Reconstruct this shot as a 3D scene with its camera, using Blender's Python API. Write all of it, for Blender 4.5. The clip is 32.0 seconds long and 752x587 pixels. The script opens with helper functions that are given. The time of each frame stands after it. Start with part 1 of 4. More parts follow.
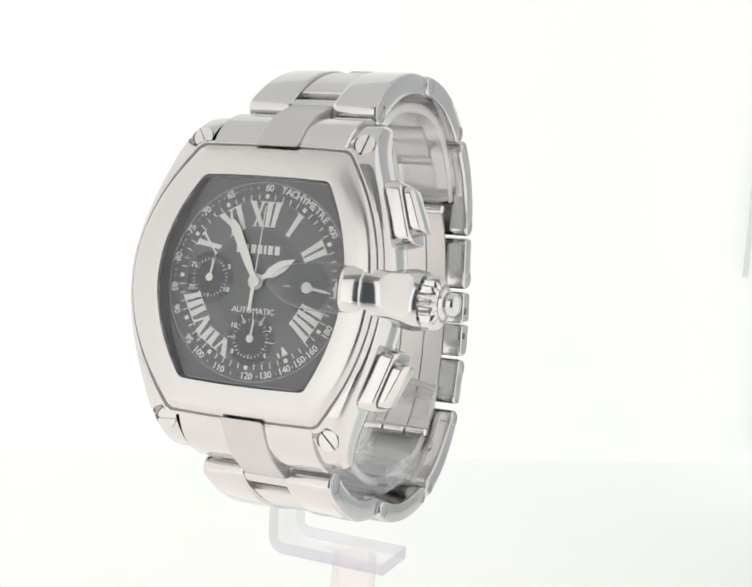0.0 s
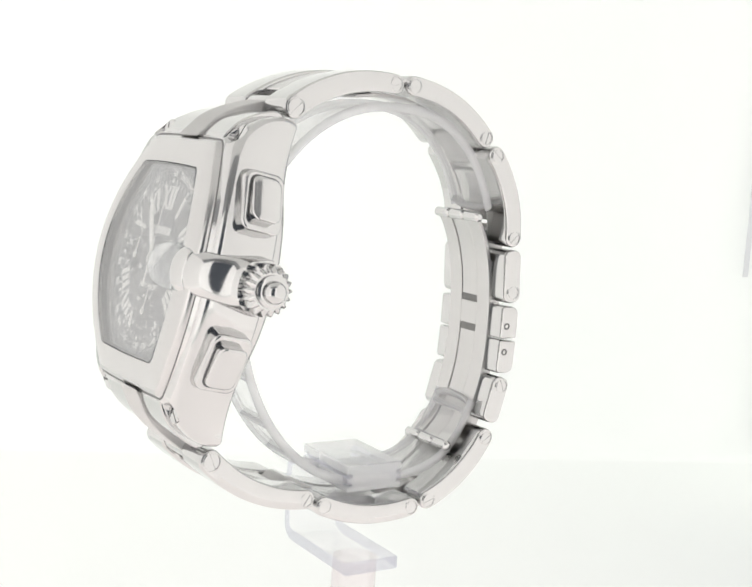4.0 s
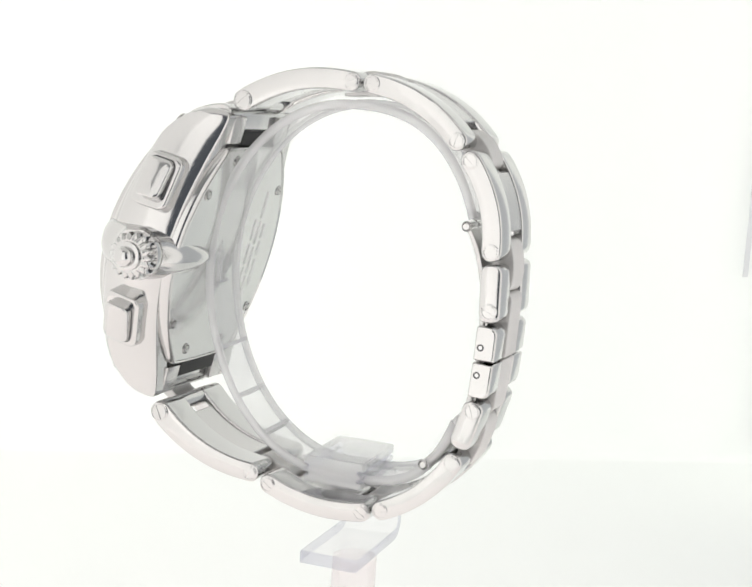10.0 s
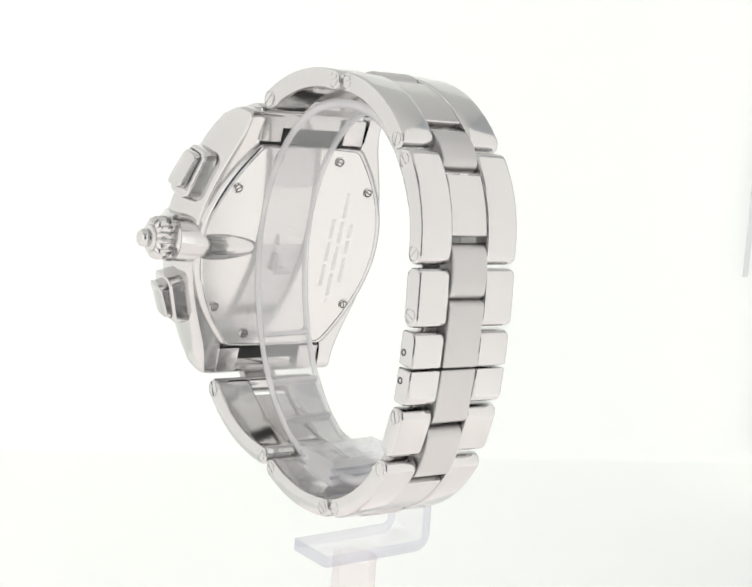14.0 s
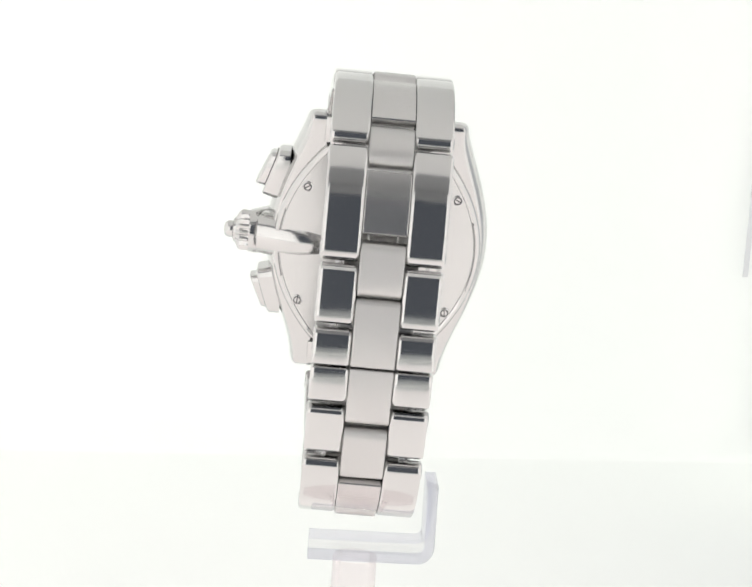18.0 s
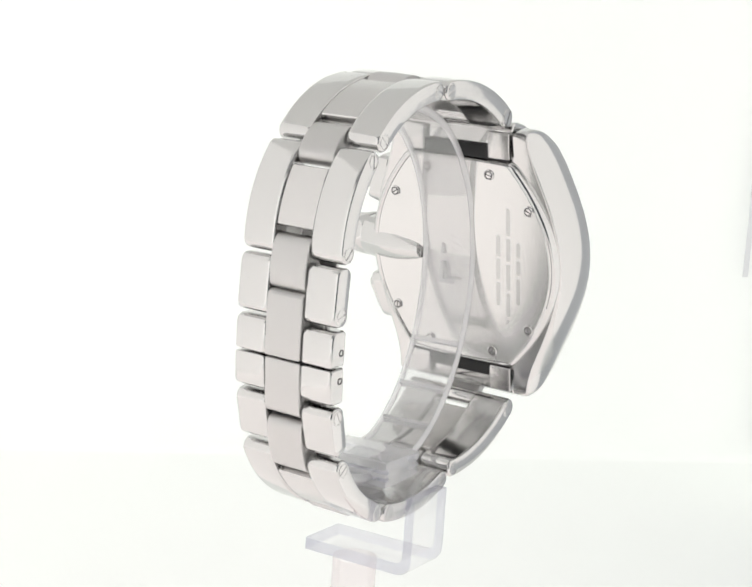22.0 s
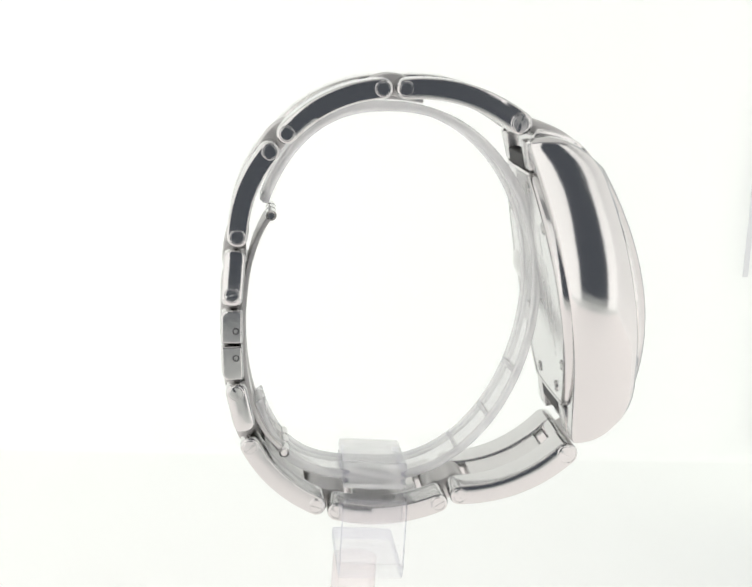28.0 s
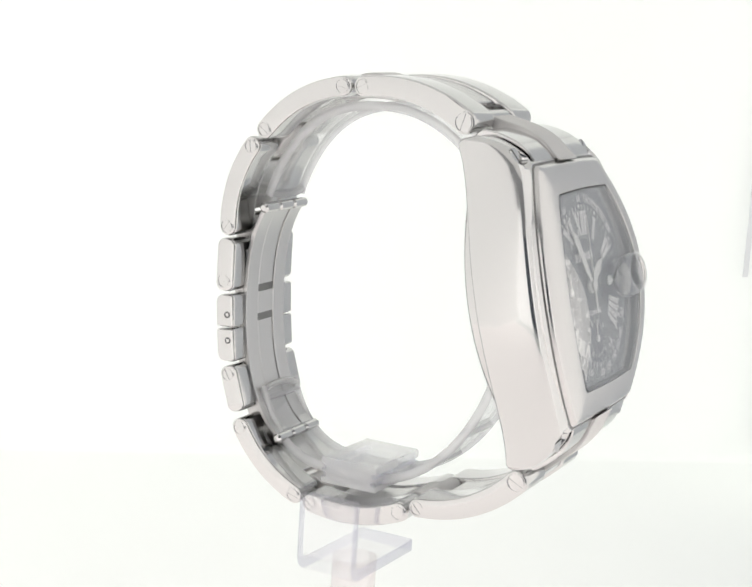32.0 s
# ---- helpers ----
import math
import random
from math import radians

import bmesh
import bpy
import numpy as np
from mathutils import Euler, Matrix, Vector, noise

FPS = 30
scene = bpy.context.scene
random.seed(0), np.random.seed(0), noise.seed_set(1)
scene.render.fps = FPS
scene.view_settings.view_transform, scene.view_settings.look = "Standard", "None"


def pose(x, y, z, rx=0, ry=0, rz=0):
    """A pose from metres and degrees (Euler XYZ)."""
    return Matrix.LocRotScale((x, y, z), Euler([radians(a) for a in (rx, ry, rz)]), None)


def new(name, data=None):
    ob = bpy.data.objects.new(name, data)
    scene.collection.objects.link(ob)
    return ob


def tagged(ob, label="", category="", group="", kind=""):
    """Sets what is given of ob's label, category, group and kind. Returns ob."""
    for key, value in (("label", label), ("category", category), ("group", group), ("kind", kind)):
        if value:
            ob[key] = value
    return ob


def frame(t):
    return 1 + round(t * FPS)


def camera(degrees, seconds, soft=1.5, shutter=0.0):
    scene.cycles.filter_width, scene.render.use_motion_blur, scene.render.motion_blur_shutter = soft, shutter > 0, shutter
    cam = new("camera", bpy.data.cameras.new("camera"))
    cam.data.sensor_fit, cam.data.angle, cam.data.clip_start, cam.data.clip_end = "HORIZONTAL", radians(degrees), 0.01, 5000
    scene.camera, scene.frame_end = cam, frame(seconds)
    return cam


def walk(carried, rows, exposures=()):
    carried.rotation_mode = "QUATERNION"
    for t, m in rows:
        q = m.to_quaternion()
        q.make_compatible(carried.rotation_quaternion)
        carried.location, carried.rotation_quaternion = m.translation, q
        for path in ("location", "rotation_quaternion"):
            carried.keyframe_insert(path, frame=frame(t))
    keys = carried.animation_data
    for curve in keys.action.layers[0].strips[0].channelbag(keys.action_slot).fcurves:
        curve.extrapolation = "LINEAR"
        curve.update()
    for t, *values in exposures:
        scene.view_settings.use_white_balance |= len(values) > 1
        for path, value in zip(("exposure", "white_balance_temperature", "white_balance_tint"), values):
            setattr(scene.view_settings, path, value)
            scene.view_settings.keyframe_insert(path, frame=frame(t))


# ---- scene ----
# All lengths below in metres; MM turns millimetres into metres.
MM = 0.001
EYE_H = 0.125          # lens above the floor of the light box
EYE_D = 0.228          # lens to the turning axis
cam = camera(29.9, 32.0, soft=1.9)
CAM_POSE = (pose(0, -EYE_D, EYE_H) @ pose(0, 0, 0, 0, 0, -0.215) @ pose(0, 0, 0, -9.261, 0, 0)
            @ pose(0, 0, 0, 0, -3.550, 0) @ pose(0, 0, 0, 90, 0, 0))
walk(cam, [(0, CAM_POSE), (32.0, CAM_POSE)])

# ---------------------------------------------------------------- light
world = bpy.data.worlds.new("dim_room")
world.use_nodes = True
world.node_tree.nodes["Background"].inputs[0].default_value = (0.080, 0.087, 0.100, 1)
world.node_tree.nodes["Background"].inputs[1].default_value = 1.3
scene.world = world
scene.view_settings.exposure = 0.06
# glow of the light box's sheets; floor, mat and back are no lamps
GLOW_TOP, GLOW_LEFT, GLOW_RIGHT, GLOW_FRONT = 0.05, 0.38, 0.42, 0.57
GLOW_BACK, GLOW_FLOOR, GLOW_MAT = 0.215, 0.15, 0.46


# ---------------------------------------------------------------- materials
def material(name, base, rough=0.5, metal=0.0, **more):
    m = bpy.data.materials.new(name)
    m.use_nodes = True
    b = m.node_tree.nodes["Principled BSDF"]
    b.inputs["Base Color"].default_value = (*base, 1)
    b.inputs["Roughness"].default_value = rough
    b.inputs["Metallic"].default_value = metal
    for key, value in more.items():
        b.inputs[key.replace("_", " ")].default_value = value
    return m


def nodes_of(m):
    t = m.node_tree
    return t.nodes, t.links, t.nodes["Principled BSDF"]


def add_noise(m, scale, low, high, target="Roughness", detail=4.0, stretch=(1, 1, 1)):
    """Noise-driven variation of one value of the shader."""
    n, l, b = nodes_of(m)
    co = n.new("ShaderNodeTexCoord")
    mp = n.new("ShaderNodeMapping")
    mp.inputs["Scale"].default_value = stretch
    tx = n.new("ShaderNodeTexNoise")
    tx.inputs["Scale"].default_value = scale
    tx.inputs["Detail"].default_value = detail
    mr = n.new("ShaderNodeMapRange")
    mr.inputs["To Min"].default_value = low
    mr.inputs["To Max"].default_value = high
    l.new(co.outputs["Object"], mp.inputs["Vector"])
    l.new(mp.outputs["Vector"], tx.inputs["Vector"])
    l.new(tx.outputs["Fac"], mr.inputs["Value"])
    l.new(mr.outputs["Result"], b.inputs[target])
    return tx


def add_bump(m, scale, strength, distance, stretch=(1, 1, 1)):
    n, l, b = nodes_of(m)
    co = n.new("ShaderNodeTexCoord")
    mp = n.new("ShaderNodeMapping")
    mp.inputs["Scale"].default_value = stretch
    tx = n.new("ShaderNodeTexNoise")
    tx.inputs["Scale"].default_value = scale
    tx.inputs["Detail"].default_value = 3
    bp = n.new("ShaderNodeBump")
    bp.inputs["Strength"].default_value = strength
    bp.inputs["Distance"].default_value = distance
    l.new(co.outputs["Object"], mp.inputs["Vector"])
    l.new(mp.outputs["Vector"], tx.inputs["Vector"])
    l.new(tx.outputs["Fac"], bp.inputs["Height"])
    l.new(bp.outputs["Normal"], b.inputs["Normal"])


def brush_along(m, amount):
    """Brush marks that run along the bracelet and spread the gloss across it."""
    n, l, b = nodes_of(m)
    across = n.new("ShaderNodeCombineXYZ")
    across.inputs["X"].default_value = 1.0
    turn = n.new("ShaderNodeVectorTransform")
    turn.vector_type, turn.convert_from, turn.convert_to = "VECTOR", "OBJECT", "WORLD"
    l.new(across.outputs["Vector"], turn.inputs["Vector"])
    l.new(turn.outputs["Vector"], b.inputs["Tangent"])
    b.inputs["Anisotropic"].default_value = amount


polished = material("polished_steel", (0.592, 0.588, 0.582), 0.1, 1.0)
add_noise(polished, 3500, 0.085, 0.13)
add_bump(polished, 130, 0.5, 0.00010)
brushed = material("brushed_steel", (0.60, 0.592, 0.585), 0.45, 1.0)
add_noise(brushed, 1500, 0.34, 0.56, stretch=(12, 1, 1))
brush_along(brushed, 0.85)
add_bump(brushed, 900, 0.35, 0.00004, (14, 1, 1))
satin = material("satin_steel", (0.59, 0.58, 0.573), 0.24, 1.0)
add_noise(satin, 6000, 0.22, 0.29)
clasp_steel = material("clasp_steel", (0.58, 0.572, 0.565), 0.3, 1.0)
add_noise(clasp_steel, 1500, 0.25, 0.36, stretch=(12, 1, 1))
back_steel = material("case_back_steel", (0.63, 0.63, 0.622), 0.18, 1.0)
add_noise(back_steel, 700, 0.17, 0.22)
bezel_steel = material("bezel_steel", (0.58, 0.571, 0.565), 0.2, 1.0)
add_noise(bezel_steel, 1500, 0.17, 0.25, stretch=(10, 1, 1))
dark_steel = material("dark_recess", (0.10, 0.10, 0.10), 0.45, 0.8)
groove_steel = material("groove_steel", (0.2, 0.197, 0.193), 0.4, 0.9)
inner_steel = material("inner_ring_steel", (0.34, 0.345, 0.35), 0.3, 0.9)
add_noise(inner_steel, 1500, 0.25, 0.36)
slot_dark = material("dark_slot", (0.015, 0.015, 0.015), 0.6)
engraved = material("engraved_steel", (0.575, 0.573, 0.565), 0.31, 1.0)
dial_paint = material("dial_lacquer", (0.128, 0.136, 0.149), 0.38)
add_noise(dial_paint, 400, 0.32, 0.48)
subdial_paint = material("subdial_lacquer", (0.072, 0.078, 0.091), 0.5)
groove_paint = material("dial_groove", (0.20, 0.205, 0.215), 0.35)
print_white = material("dial_print", (0.80, 0.80, 0.78), 0.5)
lume = material("hand_white", (0.82, 0.82, 0.79), 0.4)
white_floor = material("light_box_floor", (0.932, 0.948, 0.929), 0.55)
add_bump(white_floor, 80, 0.04, 0.0004)
# shade on the right wall, put into a bluish grey colour
wall_dim_tone = material("wall_dim_tone", (0.66, 0.68, 0.72), 0.7)
add_bump(wall_dim_tone, 60, 0.05, 0.0004)
# for unseen sheets added to darken the steel's reflections
dark_sheet = material("dark_sheet", (0.32, 0.325, 0.335), 0.8)
add_bump(dark_sheet, 60, 0.05, 0.0004)
slot_steel = material("slot_steel", (0.09, 0.09, 0.09), 0.5, 0.9)
seam_dark = material("seam_grey", (0.86, 0.86, 0.885), 0.8)
steel_axis = material("pin_steel", (0.6, 0.59, 0.58), 0.2, 1.0)


def clear_plastic(name, tint, rough, skin, milk=0.0, bend=0.0, face=0.035, power=4.0):
    """Thin clear plastic: see-through with a glossy skin and a trace of milkiness."""
    m = bpy.data.materials.new(name)
    m.use_nodes = True
    n, l = m.node_tree.nodes, m.node_tree.links
    n.remove(n["Principled BSDF"])
    tr, gl, df = n.new("ShaderNodeBsdfTransparent"), n.new("ShaderNodeBsdfGlossy"), n.new("ShaderNodeBsdfDiffuse")
    tr.inputs["Color"].default_value = (*tint, 1)
    gl.inputs["Roughness"].default_value = rough
    df.inputs["Color"].default_value = (0.97, 0.97, 0.985, 1)
    lw, pw, fr = n.new("ShaderNodeLayerWeight"), n.new("ShaderNodeMath"), n.new("ShaderNodeMath")
    m1, m2 = n.new("ShaderNodeMixShader"), n.new("ShaderNodeMixShader")
    pw.operation, fr.operation = "POWER", "MULTIPLY_ADD"
    pw.inputs[1].default_value = power
    fr.inputs[1].default_value, fr.inputs[2].default_value = skin, face
    l.new(lw.outputs["Facing"], pw.inputs[0])
    l.new(pw.outputs[0], fr.inputs[0])
    m1.inputs[0].default_value = milk
    rf, m0 = n.new("ShaderNodeBsdfGlass"), n.new("ShaderNodeMixShader")
    rf.inputs["IOR"].default_value, rf.inputs["Roughness"].default_value = 1.45, 0.0
    m0.inputs[0].default_value = bend
    l.new(tr.outputs[0], m0.inputs[1])
    l.new(rf.outputs[0], m0.inputs[2])
    l.new(m0.outputs[0], m1.inputs[1])
    tl, md = n.new("ShaderNodeBsdfTranslucent"), n.new("ShaderNodeMixShader")
    tl.inputs["Color"].default_value = (0.98, 0.98, 0.99, 1)
    md.inputs[0].default_value = 0.75
    l.new(df.outputs[0], md.inputs[1])
    l.new(tl.outputs[0], md.inputs[2])
    l.new(md.outputs[0], m1.inputs[2])
    l.new(fr.outputs[0], m2.inputs[0])
    l.new(m1.outputs[0], m2.inputs[1])
    l.new(gl.outputs[0], m2.inputs[2])
    l.new(m2.outputs[0], n["Material Output"].inputs["Surface"])
    return m


acrylic = clear_plastic("clear_acrylic", (0.986, 0.985, 0.992), 0.03, 0.5, 0.01, 0.08)
block_acrylic = clear_plastic("thick_acrylic", (1.0, 1.0, 1.0), 0.03, 0.7, 0.30, 0.0, 0.12)
rim_plastic = clear_plastic("collar_rim_plastic", (1.0, 1.0, 1.0), 0.06, 0.6, 0.40, 0.15, 0.12)
collar_plastic = clear_plastic("collar_plastic", (1.0, 1.0, 1.0), 0.06, 0.4, 0.17, 0.0, 0.07)
crystal_glass = clear_plastic("sapphire_crystal", (0.985, 0.985, 0.985), 0.0, 1.15, 0.0, 0.0, 0.022, 3.0)
magnifier_glass = clear_plastic("magnifier_glass", (0.96, 0.965, 0.97), 0.0, 1.0, 0.0, 0.0, 0.02, 3.0)
post_acrylic = clear_plastic("post_acrylic", (0.965, 0.930, 0.935), 0.15, 0.5, 0.08, 0.15)
edge_acrylic = clear_plastic("acrylic_edge", (0.80, 0.80, 0.86), 0.05, 0.6, 0.04, 0.05, 0.08)
acrylic_frost = clear_plastic("worn_acrylic", (0.99, 0.985, 1.0), 0.12, 0.6, 0.42, 0.1, 0.12)

def glow_sheet(name, glow, base=(0.90, 0.90, 0.895), tint=(0.978, 1.0, 0.955)):
    """White sheet of the light box, its brightness added as emission."""
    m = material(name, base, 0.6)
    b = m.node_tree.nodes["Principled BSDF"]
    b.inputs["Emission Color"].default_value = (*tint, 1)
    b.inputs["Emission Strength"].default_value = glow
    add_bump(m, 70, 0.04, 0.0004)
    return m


PINK_BASE, PINK_TINT = (0.90, 0.890, 0.880), (1.0, 0.990, 0.976)
panel_top = glow_sheet("lit_top_panel", GLOW_TOP, (0.80, 0.80, 0.795))
panel_left = glow_sheet("lit_left_panel", GLOW_LEFT, PINK_BASE, PINK_TINT)
panel_right = glow_sheet("lit_right_panel", GLOW_RIGHT, PINK_BASE, PINK_TINT)
panel_front = glow_sheet("lit_front_flap", GLOW_FRONT, PINK_BASE, PINK_TINT)
# pinkish light on the front floor, put into colour and emission
mat_glow = glow_sheet("mat_added_glow", GLOW_MAT, (0.93, 0.885, 0.870), (1.0, 0.970, 0.958))
# emission added to back and floor so that they come out white
rear_glow = glow_sheet("rear_added_glow", GLOW_BACK, (0.925, 0.938, 0.924))
floor_glow = glow_sheet("floor_added_glow", GLOW_FLOOR, (0.925, 0.938, 0.924))


# ---------------------------------------------------------------- mesh helpers
def finish(bm, angle=32, smooth=True):
    bmesh.ops.recalc_face_normals(bm, faces=bm.faces)
    me = bpy.data.meshes.new("mesh")
    bm.to_mesh(me)
    bm.free()
    if smooth:
        me.shade_smooth()
        me.set_sharp_from_angle(angle=radians(angle))
    return me


def part(name, bm, mat, parent, label="", angle=32, kind=""):
    me = bm if isinstance(bm, bpy.types.Mesh) else finish(bm, angle)
    if not me.materials:
        me.materials.append(mat)
    ob = new(name, me)
    ob.parent = parent
    if label or kind:
        tagged(ob, label, "", "", kind)
    return ob


def sub(name, me, parent, m, label=""):
    """A piece that shares its mesh, at the pose m under parent."""
    ob = new(name, me)
    ob.parent = parent
    ob.matrix_basis = m
    if label:
        tagged(ob, label)
    return ob


def loft(bm, rings, closed=True, cap=True):
    """Quads between rings of points; the ends capped."""
    vs = [[bm.verts.new(p) for p in r] for r in rings]
    n = len(rings[0])
    for a, b in zip(vs, vs[1:]):
        for i in range(n if closed else n - 1):
            j = (i + 1) % n
            bm.faces.new((a[i], a[j], b[j], b[i]))
    if cap:
        bm.faces.new(vs[0][::-1])
        bm.faces.new(vs[-1])
    return vs


def inset(poly, d):
    """A closed 2D polygon shrunk by d along its corner normals."""
    n, out = len(poly), []
    area = sum(poly[i][0] * poly[(i + 1) % n][1] - poly[(i + 1) % n][0] * poly[i][1] for i in range(n))
    sgn = 1 if area > 0 else -1
    for i in range(n):
        a, b, c = Vector(poly[i - 1]), Vector(poly[i]), Vector(poly[(i + 1) % n])
        e, f = (b - a).normalized(), (c - b).normalized()
        nrm = Vector((-(e.y + f.y), e.x + f.x))
        if nrm.length < 1e-9:
            nrm = Vector((-e.y, e.x))
        nrm.normalize()
        k = max(0.5, nrm.dot(Vector((-e.y, e.x))))
        out.append(tuple(b + nrm * (sgn * d / k)))
    return out


def slab(poly, x0, x1, bevel=0.25, steps=2, across=None, crown=0.0):
    """A polygon in (y, z), millimetres, given thickness along x with rounded rims."""
    bm = bmesh.new()
    rings = []
    bx = bevel if across is None else across
    for k in range(steps + 1):
        a = (math.pi / 2) * k / steps
        q = inset(poly, bevel * (1 - math.sin(a)))
        rings.append([((x0 + bx * (1 - math.cos(a))) * MM, y * MM, z * MM) for y, z in q])
    for k in range(steps, -1, -1):
        a = (math.pi / 2) * k / steps
        q = inset(poly, bevel * (1 - math.sin(a)))
        rings.append([((x1 - bx * (1 - math.cos(a))) * MM, y * MM, z * MM) for y, z in q])
    if crown:
        lo = [((x0 - crown) * MM, y * MM, z * MM) for y, z in inset(poly, bevel + 0.95)]
        hi = [((x1 + crown) * MM, y * MM, z * MM) for y, z in inset(poly, bevel + 0.95)]
        rings = [lo] + rings + [hi]
    loft(bm, rings)
    return bm


def lathe(profile, n=48, axis="x", wobble=None):
    """Revolve (along, radius) pairs, in millimetres, about an axis through the origin."""
    bm = bmesh.new()
    rings = []
    for k, (h, r) in enumerate(profile):
        ring = []
        for i in range(n):
            a = 2 * math.pi * i / n
            rr = r if wobble is None else r * wobble(k, i)
            c, s = rr * math.cos(a) * MM, rr * math.sin(a) * MM
            ring.append({"x": (h * MM, c, s), "y": (c, h * MM, s), "z": (c, s, h * MM)}[axis])
        rings.append(ring)
    loft(bm, rings)
    return bm


def box(bm, lo, hi, m=None):
    """A box between two corners, millimetres."""
    x0, y0, z0 = lo
    x1, y1, z1 = hi
    ps = [(x0, y0, z0), (x1, y0, z0), (x1, y1, z0), (x0, y1, z0), (x0, y0, z1), (x1, y0, z1), (x1, y1, z1), (x0, y1, z1)]
    vs = []
    for p in ps:
        v = Vector(p) * MM
        vs.append(bm.verts.new(m @ v if m else v))
    for f in ((0, 3, 2, 1), (4, 5, 6, 7), (0, 1, 5, 4), (1, 2, 6, 5), (2, 3, 7, 6), (3, 0, 4, 7)):
        bm.faces.new([vs[i] for i in f])


def round_box(lo, hi, bevel, segments=2):
    bm = bmesh.new()
    box(bm, lo, hi)
    bmesh.ops.bevel(bm, geom=bm.edges[:], offset=bevel * MM, segments=segments, profile=0.5, affect="EDGES")
    return bm


def arc_band(p, q, sag, half, n=14, ends=12, half_q=None, trim=0.0, blunt=1.0):
    """Outline in (y, z) of a curved bar from p to q, bulging by sag away from the ring's middle, with round ends."""
    p, q = Vector(p), Vector(q)
    hq = half if half_q is None else half_q
    mid = (p + q) / 2
    d = (q - p).normalized()
    out = Vector((-d.y, d.x))
    if out.dot(mid - Vector((-9, 3))) < 0:
        out = -out
    half_len = (q - p).length / 2
    line = []
    for i in range(n + 1):
        s = (-1 + 2 * i / n) * (1 - trim / half_len)
        line.append(mid + d * (s * half_len) + out * (sag * (1 - s * s)))
    tang = []
    for i in range(n + 1):
        a, b = line[max(0, i - 1)], line[min(n, i + 1)]
        tang.append((b - a).normalized())
    up, dn = [], []
    for i, (c, t) in enumerate(zip(line, tang)):
        h = half + (hq - half) * i / n
        o = Vector((-t.y, t.x))
        if o.dot(out) < 0:
            o = -o
        up.append(c + o * h)
        dn.append(c - o * h)
    poly = list(up)
    for c, t, h, first in ((line[-1], tang[-1], hq, up[-1]), (line[0], -tang[0], half, dn[0])):
        o = (first - c).normalized()
        for k in range(1, ends):
            a = math.pi * k / ends
            poly.append(c + o * (h * math.cos(a)) + t * (h * blunt * math.sin(a)))
        if first is up[-1]:
            poly.extend(dn[::-1])
    return [tuple(v) for v in poly]


def text_mesh(word, size, spacing=1.0):
    """The built-in letters as a thin flat mesh in the xz plane, size in millimetres."""
    cu = bpy.data.curves.new("letters", "FONT")
    cu.body, cu.size, cu.align_x, cu.align_y = word, size * MM, "CENTER", "CENTER"
    cu.extrude, cu.resolution_u, cu.space_character, cu.offset = 0.03 * MM, 2, spacing, 0.013 * size * MM
    ob = new("letters", cu)
    bpy.context.view_layer.update()
    me = bpy.data.meshes.new_from_object(ob.evaluated_get(bpy.context.evaluated_depsgraph_get()))
    bpy.data.objects.remove(ob)
    bpy.data.curves.remove(cu)
    me.transform(Matrix.Rotation(radians(90), 4, "X"))
    me.materials.clear()
    return me


